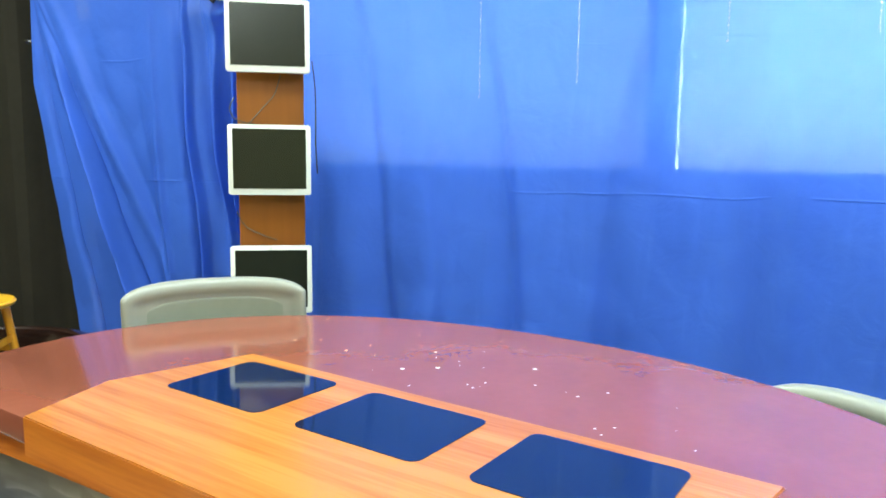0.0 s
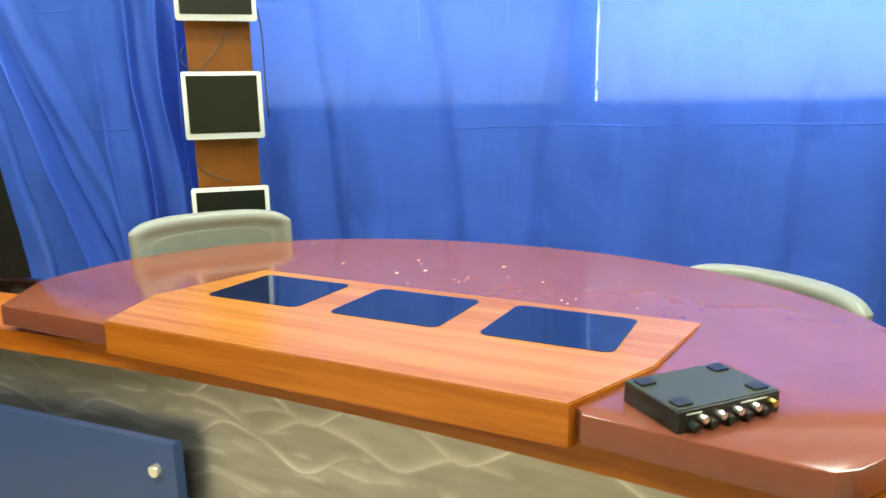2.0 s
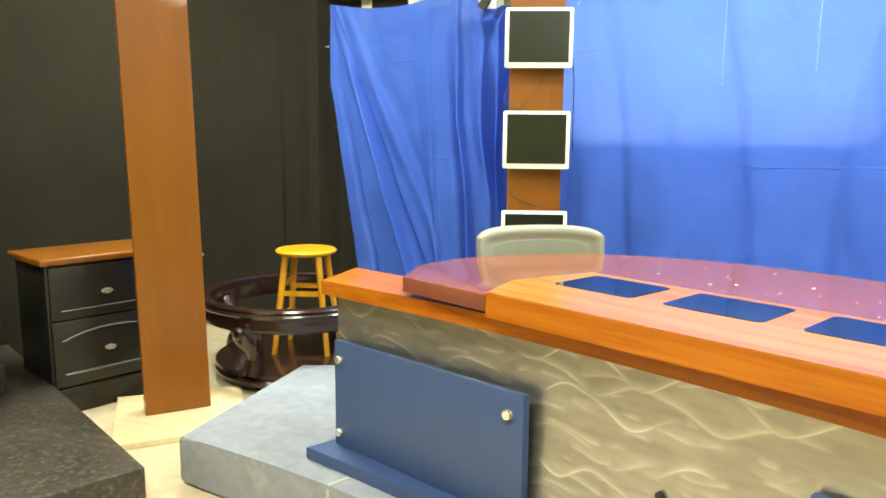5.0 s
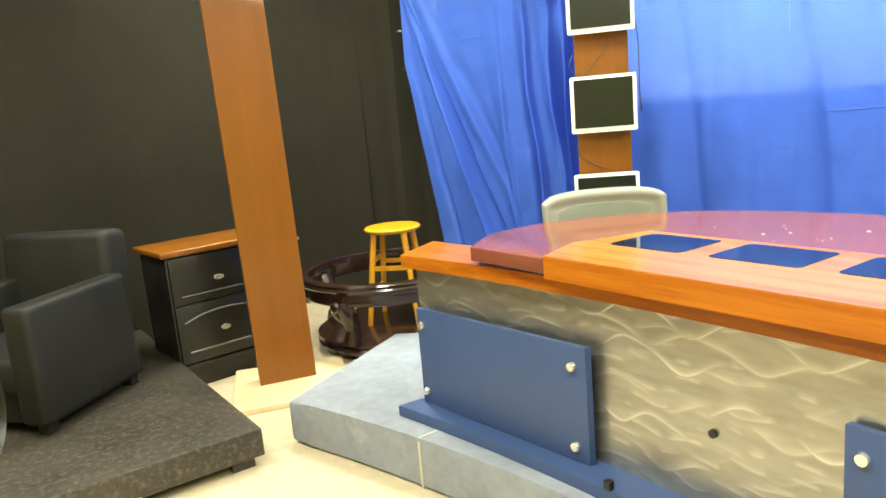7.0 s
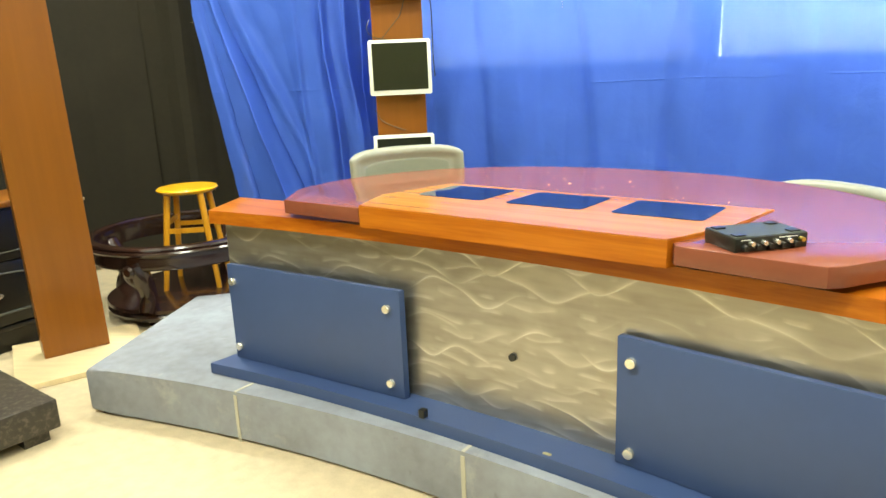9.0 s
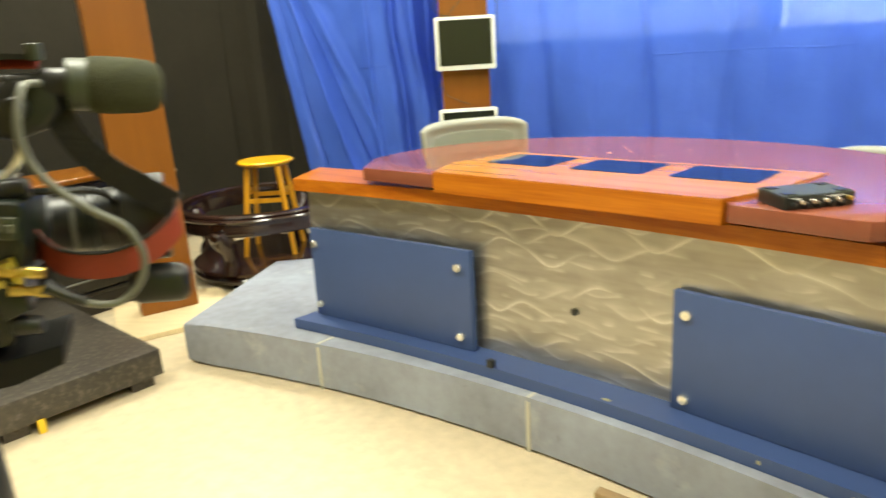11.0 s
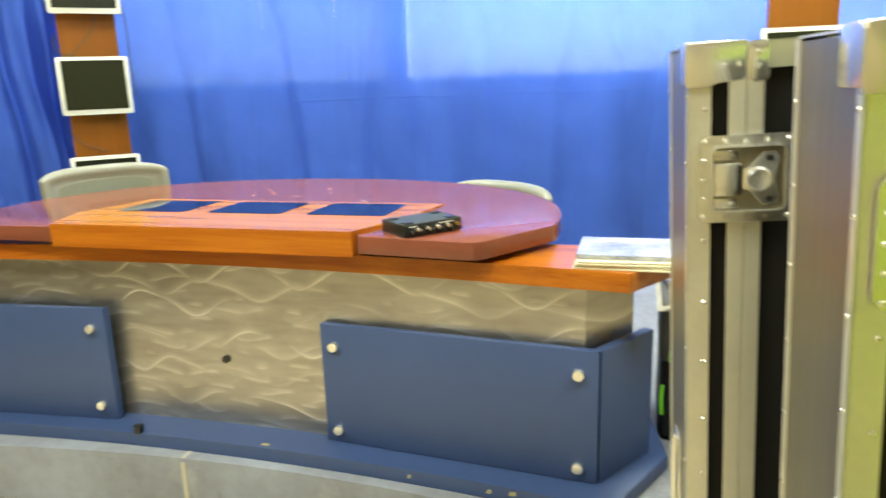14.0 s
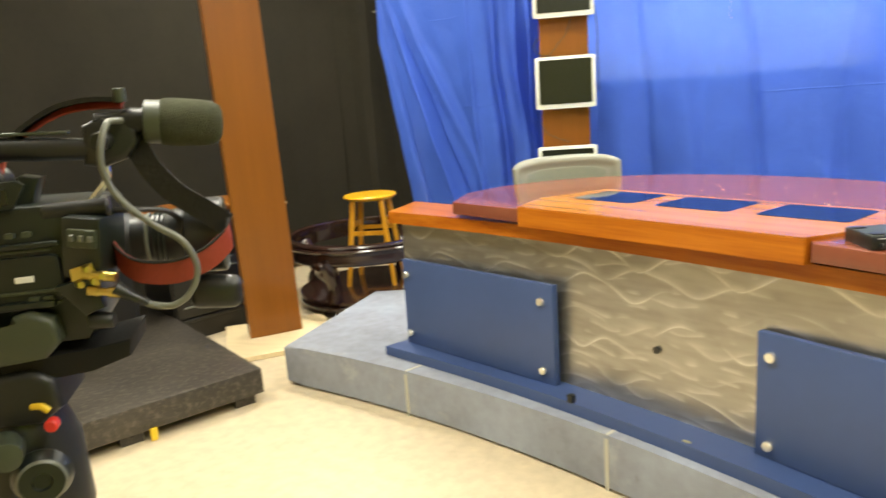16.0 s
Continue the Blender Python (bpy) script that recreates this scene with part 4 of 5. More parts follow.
def flight_case(m, label):
    W, D, H = 0.62, 0.225, 1.435
    c = thing("flight_case", m, label, "case", "flight cases")
    part("body", box(0.004, W - 0.004, 0.004, D - 0.004, 0.03, H - 0.004), LAMINATE, c, "black laminate panels")
    part("side_sheet", box(-0.001, 0.004, 0.012, D - 0.012, 0.06, H - 0.004), BRUSHED, c, "polished aluminium side sheet")
    for x in (0, W):
        for y in (0, D):
            sx, sy = (1 if x == 0 else -1), (1 if y == 0 else -1)
            bm = box(*sorted((x - sx * 0.002, x + sx * 0.033)), *sorted((y - sy * 0.003, y)), 0.03, H)
            box(*sorted((x - sx * 0.003, x)), *sorted((y - sy * 0.003, y + sy * 0.014)), 0.03, H, bm=bm)
            part("corner_angle", bm, ALU, c, "aluminium corner angle")
    fx = box(0.0, W, -0.0035, 0.0, H - 0.038, H + 0.002)
    box(0.0, W, -0.0035, D + 0.003, H, H + 0.003, bm=fx)
    part("top_angle", fx, ALU, c)
    part("joint_strip", box(0.0585, 0.0835, -0.006, 0.0, 0.03, H - 0.038, 0.001), ALU, c, "tongue and groove lid strip")
    part("joint_strip", box(0.0845, 0.1095, -0.006, 0.0, 0.03, H - 0.038, 0.001), ALU, c)
    for bx in (0.0, W):
        s = 1 if bx == 0 else -1
        shape = [(-0.006, H - 0.061), (0.028, H - 0.061), (0.034, H - 0.057), (0.042, H - 0.054), (0.077, H - 0.053), (0.083, H - 0.047), (0.083, H + 0.006), (-0.002, H + 0.006), (-0.006, H)]
        bm = prism([(bx + s * x, z) for x, z in shape][::s], -0.001, 0.007, 0.0015, m=pose(0, 0, 0, 90))
        prism(rounded(*sorted((bx + s * 0.0845, bx + s * 0.116)), H - 0.056, H + 0.004, 0.008), -0.001, 0.0065, 0.0015, bm=bm, m=pose(0, 0, 0, 90))
        box(*sorted((bx - s * 0.007, bx)), -0.006, 0.06, H - 0.055, H + 0.006, 0.002, bm=bm)
        box(*sorted((bx - s * 0.006, bx + s * 0.06)), -0.006, 0.06, H, H + 0.007, 0.002, bm=bm)
        part("corner_brace", bm, SHINY, c, "steel corner brace", 30)
    # rivets
    bm = bmesh.new()
    dome = [(0, 0.0022), (0.0022, 0.0018), (0.0037, 0.0)]
    z = 0.08
    while z < H - 0.07:
        for x in (0.024, W - 0.024):
            lathe(dome, 8, bm, Matrix.Translation((x, -0.003, z)) @ pose(0, 0, 0, 90))
        lathe(dome, 8, bm, Matrix.Translation((-0.003, 0.007, z + 0.02)) @ pose(0, 0, 0, 0, -90))
        lathe(dome, 8, bm, Matrix.Translation((-0.003, D - 0.007, z + 0.02)) @ pose(0, 0, 0, 0, -90))
        z += 0.105
    for x, z in ((0.05, H - 0.03), (0.072, H - 0.03), (0.1, H - 0.014), (0.1, H - 0.034), (0.071, 0.62), (0.1, 0.62)):
        lathe(dome, 8, bm, Matrix.Translation((x, -0.0075, z)) @ pose(0, 0, 0, 90))
    tagged(part("rivets", bm, SHINY, c, "", 40), "", "", "", "stuff")
    for zl in (1.23, 0.38):
        latch = part("latch", latch_plate(), SHINY, c, "recessed butterfly latch in polished steel", 30, pose(0.084, -0.0075, zl))
        # dish lies nearly flush; the darker metal paints the shade of a recess
        part("latch_dish", prism(rounded(-0.05, 0.058, -0.052, 0.052, 0.012), 0, 0.0012, m=pose(0, -0.0005, 0, 90)), BRUSHED, latch, "", 30)
        part("hasp", box(-0.048, -0.008, -0.009, -0.002, -0.026, 0.026, 0.002), CHROME, latch, "", 30)
        part("wing", wing(), CHROME, latch, "folding butterfly wing", 30, pose(-0.006, 0, 0))
        part("hook_slot", box(-0.013, -0.006, -0.0098, -0.0085, -0.022, 0.022), BLACK_PLASTIC, latch)
        for z in (-0.032, 0.032):
            part("wing_hole", cyl(0.005, 0, 0.0006, seg=12, m=Matrix.Translation((0.034, -0.0085, z)) @ pose(0, 0, 0, 90)), BLACK_PLASTIC, latch)
        part("turn_knob", lathe([(0, 0), (0.018, 0), (0.019, 0.003), (0.018, 0.0075), (0.0165, 0.009), (0.014, 0.0082), (0, 0.0085)], 28, m=Matrix.Translation((0.018, -0.008, 0)) @ pose(0, 0, 0, 90)), CHROME, latch, "", 40)
        for z in (-0.038, 0.038):
            tab = part("hasp_tab", box(-0.047, -0.012, -0.004, -0.0012, z - 0.008, z + 0.008, 0.001), CHROME, latch, "", 30)
            for x in (-0.04, -0.02):
                part("rivet", lathe(dome, 8, m=Matrix.Translation((x, -0.004, z)) @ pose(0, 0, 0, 90)), CHROME, tab, "", 40)
        spots = [(x, z) for x in (-0.062, -0.03, 0.0, 0.03, 0.062) for z in (-0.06, 0.06)] + [(-0.062, z) for z in (-0.03, 0.0, 0.03)]
        for x, z in spots:
            part("rivet", lathe(dome, 8, m=Matrix.Translation((x, -0.0045, z)) @ pose(0, 0, 0, 90)), CHROME, latch, "", 40)
    hb = tube([(-0.004, D / 2, 0.58), (-0.009, D / 2, 0.59), (-0.011, D / 2, 0.65), (-0.009, D / 2, 0.71), (-0.004, D / 2, 0.72)], 0.005, 8)
    box(-0.005, 0.0, D / 2 - 0.03, D / 2 + 0.03, 0.57, 0.73, 0.002, bm=hb)
    part("handle", hb, SHINY, c, "sprung steel handle", 40)
    part("caster_board", box(0.01, W - 0.01, 0.01, D - 0.01, 0.012, 0.03), BLACK_PLASTIC, c)
    for x in (0.05, W - 0.05):
        for y in (0.04, D - 0.04):
            r = (0.012 + LEAN * x) / 2 + 0.003
            part("caster", cyl(r, -0.012, 0.012, None, 16, 0.002, m=Matrix.Translation((x, y, 0.012 - r + 0.003)) @ pose(0, 0, 0, 90)), BLACK_PLASTIC, c, "", 40)
    return c


def latch_plate():
    """A flat frame with a raised lip round an opening."""
    bm = bmesh.new()
    outer, inner = rounded(-0.072, 0.078, -0.069, 0.069, 0.018), rounded(-0.052, 0.06, -0.052, 0.052, 0.012)
    rows = []
    for pts, y in ((outer, 0.0), (outer, -0.004), (inner, -0.004), (inner, -0.011), ([(x * 0.96, z * 0.96) for x, z in inner], -0.011), ([(x * 0.94, z * 0.94) for x, z in inner], 0.0)):
        rows.append([bm.verts.new((x, y, z)) for x, z in pts])
    k = len(outer)
    for a, b in zip(rows, rows[1:]):
        for i in range(k):
            bm.faces.new((a[i], a[(i + 1) % k], b[(i + 1) % k], b[i]))
    return bm


def wing():
    bm = prism([(0.0, -0.016), (0.012, -0.018), (0.03, -0.042), (0.05, -0.042), (0.055, -0.03), (0.046, 0.0), (0.055, 0.03), (0.05, 0.042), (0.03, 0.042), (0.012, 0.018), (0.0, 0.016)], 0.003, 0.008, 0.001, m=pose(0, 0, 0, 90))
    return bm


flight_case(pose(0.496, -0.341, 1.2, 0, 0, -28) @ pose(0, 0, 0, 0, -2.4, 0) @ pose(0, 0, -1.2), "tall aluminium-edged flight case with a butterfly latch, by the desk")
flight_case(pose(0.378, -0.776, 1.2, 0, 0, -28) @ pose(0, 0, 0, 0, -2.4, 0) @ pose(0, 0, -1.2), "tall flight case, aluminium edges catching green light")


# ---- small things on the desk ----
def breakout_box(m):
    b = thing("breakout_box", m, "black audio box turned upside down, row of knobs and sockets", "audio box")
    part("casing", box(-0.105, 0.105, -0.07, 0.07, 0, 0.038, 0.003), BLACK_PLASTIC, b, "", 30)
    part("lid", box(-0.103, 0.103, -0.066, 0.068, 0.038, 0.0395), CAMGREY, b, "grey steel base plate")
    for x, y in ((-0.08, -0.045), (-0.08, 0.045), (0.078, -0.045), (0.078, 0.045)):
        part("rubber_foot", prism(rounded(x - 0.016, x + 0.016, y - 0.013, y + 0.013, 0.004), 0.0395, 0.043, 0.001), BLACK_PLASTIC, b)
    for k in range(5):
        x = -0.08 + k * 0.036
        part("knob", cyl(0.0085, 0, 0.015, 0.0075, 16, 0.001, m=Matrix.Translation((x, -0.07, 0.013)) @ pose(0, 0, 0, 90)), BLACK_PLASTIC, b)
        part("socket", cyl(0.0065, 0, 0.014, 0.006, 14, m=Matrix.Translation((x + 0.019, -0.07, 0.023)) @ pose(0, 0, 0, 90)), BRASS if k == 4 else CHROME, b, "gold plug" if k == 4 else "nickel plug")
    part("marking", box(0.02, 0.075, -0.0712, -0.0705, 0.031, 0.033), WHITE_MARK, b)
    part("marking", box(-0.09, -0.06, -0.0712, -0.0705, 0.031, 0.033), WHITE_MARK, b)
    return b


breakout_box(pose(0.326, 0.677, 0.968, 0, 0, 16) @ Matrix.Scale(0.93, 4))


def folders(m):
    f = thing("paper_stack", m, "cream folder under a glossy blue-grey printed cover", "papers")
    for k in range(4):
        part("folder", box(-0.163 + 0.002 * k, 0.16, -0.128 + 0.003 * (k % 2), 0.115, 0.0062 * k, 0.0062 * k + 0.005, 0.0015, m=pose(0, 0, 0, 0, 0, 1.2 * k - 1.5)), PAPER, f, "cream folder" if k == 3 else "")
    part("booklet", prism(rounded(-0.158, 0.15, -0.105, 0.115, 0.004), 0.0245, 0.036, 0.001), COVER, f, "glossy printed cover")
    part("title_strip", box(-0.09, 0.03, 0.06, 0.085, 0.0361, 0.0368), PAPER, f, "pale title strip")
    return f


folders(DESK @ pose(2.592, 0.118, 0.897, 0, 0, 0))

# flecks of dust and chips on the table top
rnd = random.Random(4)
bm = bmesh.new()
for _ in range(46):
    a, r = rnd.uniform(0, 6.28), rnd.random() ** 0.6
    x, y = 1.15 + 0.75 * r * math.cos(a), 0.72 + 0.33 * r * math.sin(a)
    q = rnd.uniform(0.0008, 0.003) * (2.2 if rnd.random() < 0.14 else 1)
    lathe([(0, 0.0012), (q, 0.0004), (q * 0.9, 0)], 7, bm, Matrix.Translation((x, y, 0.9681)))
tagged(part("paper_flecks", bm, PAPER, None, "", None, DESK), "scattered white paper flecks on the maroon tabletop", "litter", "", "stuff")

tagged(part("wood_offcut", box(-0.11, 0.11, -0.02, 0.02, 0, 0.035, 0.004), TAN, None, "", None, pose(-0.12, 0.66, 0, 0, 0, -32)), "short rough wood offcut on the floor by the platform", "offcut")

# bag beyond the desk's end
bag = thing("equipment_bag", DESK @ pose(2.872, 0.54, 0.217), "slumped grey and black equipment bag with a lime strap", "bag")
part("bag_body", box(-0.2, 0.2, -0.155, 0.18, 0, 0.29, 0.03, 3), BLACK_LEATHER, bag, "black lower half", 50)
part("bag_panel", box(-0.203, 0.203, -0.16, 0.185, 0.275, 0.47, 0.02, 3), GREY_CLOTH, bag, "dark grey nylon upper half", 50)
fl = prism([(-0.215, 0.455), (-0.16, 0.475), (-0.06, 0.535), (0.02, 0.49), (0.2, 0.465), (0.2, 0.45), (0.02, 0.47), (-0.06, 0.505), (-0.15, 0.455)], -0.17, 0.185, 0.004, m=pose(0, 0, 0, 90))
part("bag_flap", fl, FLAP, bag, "pale beige flap folded over", 40)
part("strap", tube([(-0.13, -0.17, 0.46), (-0.142, -0.18, 0.425), (-0.148, -0.184, 0.37), (-0.165, -0.182, 0.33), (-0.168, -0.176, 0.29)], 0.01, flat=(0.003, 0.008)), LIME, bag, "lime green strap", 40)
part("strap", tube([(-0.19, -0.165, 0.2), (-0.192, -0.168, 0.15), (-0.19, -0.165, 0.1)], 0.01, flat=(0.004, 0.006)), LIME, bag, "lime green strap", 40)
tagged(part("blue_folder", box(-0.1, 0.1, -0.12, 0.12, 0, 0.02, 0.003), COVER, None, "", None, DESK @ pose(2.78, 0.66, 0.217 + 0.476, 0, 0, 12)), "blue folder lying on the equipment bag", "folder")

# chips in the plinth's paint and marks on it
for sx, w, zz in ((2.482, 0.03, 0.236), (2.41, 0.014, 0.24), (2.36, 0.02, 0.238), (2.27, 0.012, 0.247), (2.2, 0.008, 0.24), (1.95, 0.006, 0.242)):
    yy = arc(sx, 0.088) - 0.0955
    part("paint_chip", prism([(sx - w, zz - 0.006), (sx - w * 0.2, zz - 0.008), (sx + w, zz - 0.005), (sx + w * 0.8, zz + 0.006), (sx - w * 0.5, zz + 0.004)], 0, 0.0012, m=pose(0, yy + 0.0002, 0, 90)), CHIP, desk, "bare chip in the blue paint")
part("paint_chip", prism(rounded(1.43, 1.46, 0.004, 0.018, 0.006), 0.2622, 0.2632), CHIP, desk, "tan fleck on the plinth")

# ---- cables, chains and clips on the wall ----
w = tagged(part("wire", tube([(-0.17, 0.07, 1.72), (-0.19, 0.06, 1.66), (-0.15, 0.06, 1.61), (-0.02, 0.065, 1.585)], 0.003, 6), CAMGREY, None, "", 40, COL), "thin dark cable looped behind the monitors", "cable")
w = tagged(part("wire", tube([(-0.1, 0.07, 1.6), (-0.03, 0.07, 1.68), (0.02, 0.07, 1.74), (0.05, 0.07, 1.83)], 0.0025, 6), CAMGREY, None, "", 40, COL), "thin dark cable across the brown column", "cable")
w = tagged(part("wire", tube([(0.2, 0.05, 1.9), (0.215, 0.06, 1.75), (0.215, 0.06, 1.5), (0.222, 0.06, 1.36)], 0.0035, 6), BLACK_PLASTIC, None, "", 40, COL), "thin dark cable hanging beside the column", "cable")
w = tagged(part("wire", tube([(-0.17, 0.07, 1.17), (-0.13, 0.065, 1.1), (-0.06, 0.066, 1.06), (0.02, 0.066, 1.03)], 0.0025, 6), CAMGREY, None, "", 40, COL), "thin dark cable across the brown column", "cable")
for x, z in ((-0.706, 2.21), (-0.2, 2.23), (0.13, 1.72), (0.354, 2.27), (0.58, 1.78), (1.19, 1.93), (1.73, 1.95)):
    cb = bmesh.new()
    zz = 2.6
    k = 0
    while zz > z:
        box(-0.002, 0.002, -0.001, 0.001, -0.004, 0.004, 0.0005, 1, bm=cb, m=Matrix.Translation((x, -0.055, zz)) @ pose(0, 0, 0, 0, 0, 90 * (k % 2)))
        zz -= 0.015
        k += 1
    tagged(part("blind_chain", cb, CHROME, None, "", None, ROOM), "thin bead chain hanging before the blue curtain", "chain", "chains")
for x, z in ((-2.74, 2.1), (-2.71, 1.81), (-2.64, 1.5), (-2.53, 1.19), (-2.47, 0.95)):
    cp = box(-0.012, 0.012, -0.006, 0.006, -0.008, 0.008, 0.003)
    tube([(0.0, 0, 0), (-0.02, 0, 0.004), (-0.035, 0, 0.0)], 0.0025, 6, cp)
    tagged(part("curtain_clip", cp, CHROME, None, "", None, ROOM @ pose(x + 0.02, -0.01, z)), "small steel clip on the curtain edge", "clip", "curtain clips")


# ---- broadcast camera on its tripod ----
def video_camera(m):
    v = thing("video_camera", m, "black shoulder broadcast camera with microphone, red-lined strap, on tripod", "video camera")
    mic_m = pose(0.05, 0.05, 0.212, 0, 96, 6)
    body = part("body", prism([(-0.42, -0.05), (-0.03, -0.06), (-0.012, -0.035), (-0.005, 0.11), (-0.03, 0.118), (-0.42, 0.125)], -0.13, 0.0, 0.006, m=pose(0, 0, 0, 90)), CAMBODY, v, "", 40)
    part("side_panel", prism(rounded(-0.4, -0.045, 0.0, 0.058, 0.008), 0, 0.012, 0.003, m=pose(0, 0, 0, 90)), CAMBODY, body, "", 30)
    part("grip", prism([(-0.3, -0.085), (-0.075, -0.07), (-0.055, -0.05), (-0.06, -0.02), (-0.085, -0.008), (-0.105, -0.012), (-0.11, -0.03), (-0.13, -0.03), (-0.135, -0.01), (-0.3, -0.012)], 0, 0.035, 0.008, 3, m=pose(0, 0.005, 0, 90)), CAMGREY, body, "olive moulded grip", 40)
    part("control_block", box(-0.045, 0.004, -0.022, 0.06, 0.02, 0.1, 0.006, m=pose(0, 0, 0, 0, 8, -10)), CAMBODY, body, "", 30)
    part("switch_panel", box(-0.036, 0.0, -0.027, -0.02, 0.062, 0.086, 0.003, m=pose(0, 0, 0, 0, 8, -10)), CAMGREY, body, "grey switch panel", 30)
    for k in range(3):
        part("switch", box(-0.031 + k * 0.011, -0.025 + k * 0.011, -0.031, -0.027, 0.071, 0.079, 0.001, m=pose(0, 0, 0, 0, 8, -10)), CABLE, body)
    for z in (0.064, 0.012, -0.004):
        part("trim_line", box(-0.4, -0.05, -0.0145, -0.011, z, z + 0.004, 0.001), CAMGREY, body)
    for x in (-0.085, -0.068):
        part("slide_switch", box(x, x + 0.012, -0.017, -0.012, -0.004, 0.008, 0.001), CAMGREY, body)
    part("maker_mark", box(-0.098, -0.076, -0.0135, -0.0118, 0.0265, 0.0345, 0.001), WHITE_MARK, body, "small white maker's mark")
    for k in range(6):
        part("button", prism(rounded(-0.175 + k * 0.019, -0.164 + k * 0.019, 0.083, 0.09, 0.002), 0, 0.004, 0.001, m=pose(0, -0.0115, 0, 90)), CAMGREY, body)
    part("ledge", box(-0.4, -0.04, -0.02, -0.0115, 0.07, 0.076, 0.002), CAMBODY, body, "", 30)
    part("ledge", box(-0.4, -0.055, -0.022, -0.0115, -0.006, 0.003, 0.003), CAMBODY, body, "", 30)
    wf = prism([(-0.19, 0.118), (-0.085, 0.118), (-0.068, 0.146), (-0.075, 0.152), (-0.19, 0.15)], 0, 0.006, 0.002, m=pose(0, -0.004, 0, 90))
    prism([(-0.19, 0.118), (-0.085, 0.118), (-0.068, 0.146), (-0.075, 0.152), (-0.19, 0.15)], 0, 0.006, 0.002, bm=wf, m=pose(0, 0.05, 0, 90))
    part("window_cowl", wf, CAMBODY, body, "", 30)
    part("window_glass", box(-0.16, -0.088, -0.0115, -0.0098, 0.124, 0.143, 0.001), SCREEN, body, "dark display window")
    part("front_fin", prism([(-0.05, 0.02), (-0.02, -0.02), (0.004, -0.012), (-0.006, 0.03)], 0, 0.02, 0.003, m=pose(0, -0.012, 0, 90)), CAMBODY, body, "", 30)
    part("camera_plate", prism([(-0.4, -0.125), (-0.03, -0.1), (0.018, -0.086), (0.022, -0.062), (-0.03, -0.07), (-0.4, -0.087)], 0, 0.11, 0.003, m=pose(0, 0.1, 0, 90)), LAMINATE, v, "matt black quick-release plate", 30)
    part("deck_rail", prism([(-0.4, 0.115), (-0.1, 0.115), (-0.075, 0.118), (-0.062, 0.15), (-0.085, 0.155), (-0.1, 0.135), (-0.4, 0.14)], 0, 0.03, 0.003, m=pose(0, 0.06, 0, 90)), CAMBODY, body, "", 30)
    part("viewfinder_joint", cyl(0.012, -0.05, 0.03, None, 18, 0.003, m=pose(-0.01, 0.01, 0.108, 0, 90, 0)), BLACK_PLASTIC, body, "", 40)
    part("handle", tube([(-0.42, 0.05, 0.19), (-0.2, 0.05, 0.192), (0.0, 0.05, 0.18)], 0.0145, 12), BLACK_PLASTIC, v, "", 40)
    part("handle_top", box(-0.4, -0.03, 0.043, 0.057, 0.2, 0.2045, 0.002, m=pose(0, 0, 0, 0, 2, 0)), CAMGREY, v)
    part("handle_post", tube([(0.012, 0.05, 0.17), (0.012, 0.05, 0.14), (-0.012, 0.05, 0.112)], 0.005, 8), CHROME, v, "thin steel strut", 40)
    part("speaker_grille", cyl(0.02, -0.02, 0.02, None, 20, 0.004, m=pose(-0.115, 0.03, 0.15, 90)), BLACK_PLASTIC, v, "", 40)
    part("mic_mount", prism([(-0.01, 0.16), (0.012, 0.155), (0.045, 0.165), (0.062, 0.185), (0.06, 0.215), (0.02, 0.222), (-0.005, 0.21)], 0, 0.05, 0.01, 3, m=pose(0, 0.085, 0, 90)), BLACK_PLASTIC, v, "", 40)
    part("mount_knob", cyl(0.012, -0.02, 0.012, None, 16, 0.002, m=pose(0.02, 0.02, 0.19, 90)), BLACK_PLASTIC, v, "", 40)
    part("mic_clamp", lathe([(0.022, 0.018), (0.028, 0.02), (0.0285, 0.042), (0.022, 0.045), (0.022, 0.018)], 28, m=mic_m), CAMGREY, v, "grey ring clamp", 40)
    part("clamp_screw", cyl(0.008, 0.0, 0.018, None, 12, 0.001, m=pose(0.045, 0.045, 0.236)), CAMGREY, v, "", 40)
    mic = part("microphone", lathe([(0, -0.04), (0.009, -0.04), (0.011, -0.01), (0.017, 0.0), (0.018, 0.05), (0, 0.05)], 20, m=mic_m), BLACK_PLASTIC, v, "", 40)
    part("windshield", lathe([(0, 0.035), (0.026, 0.035), (0.0305, 0.043), (0.0315, 0.06), (0.0305, 0.088), (0.0285, 0.104), (0.024, 0.113), (0.015, 0.117), (0, 0.118)], 32, m=mic_m), FOAM, mic, "olive foam windshield", 70)
    part("lens", lathe([(0, -0.02), (0.036, -0.02), (0.038, 0.01), (0.033, 0.015), (0.034, 0.06), (0.04, 0.07), (0.041, 0.1), (0.034, 0.1), (0.03, 0.08), (0, 0.08)], 32, m=pose(0.01, 0.09, 0.05, 0, 92, 0)), BLACK_PLASTIC, v, "", 40)
    part("lens_hood", lathe([(0.041, 0.085), (0.05, 0.088), (0.053, 0.1), (0.053, 0.135), (0.05, 0.138), (0.046, 0.13), (0.041, 0.1), (0.041, 0.085)], 36, m=pose(0.01, 0.09, 0.05, 0, 92, 0)), BLACK_PLASTIC, v, "", 40)
    for z in (0.046, 0.052, 0.058):
        part("focus_rib", lathe([(0.034, z - 0.002), (0.0375, z - 0.001), (0.0375, z + 0.001), (0.034, z + 0.002)], 32, m=pose(0.01, 0.09, 0.05, 0, 92, 0)), CAMBODY, v, "", 40)
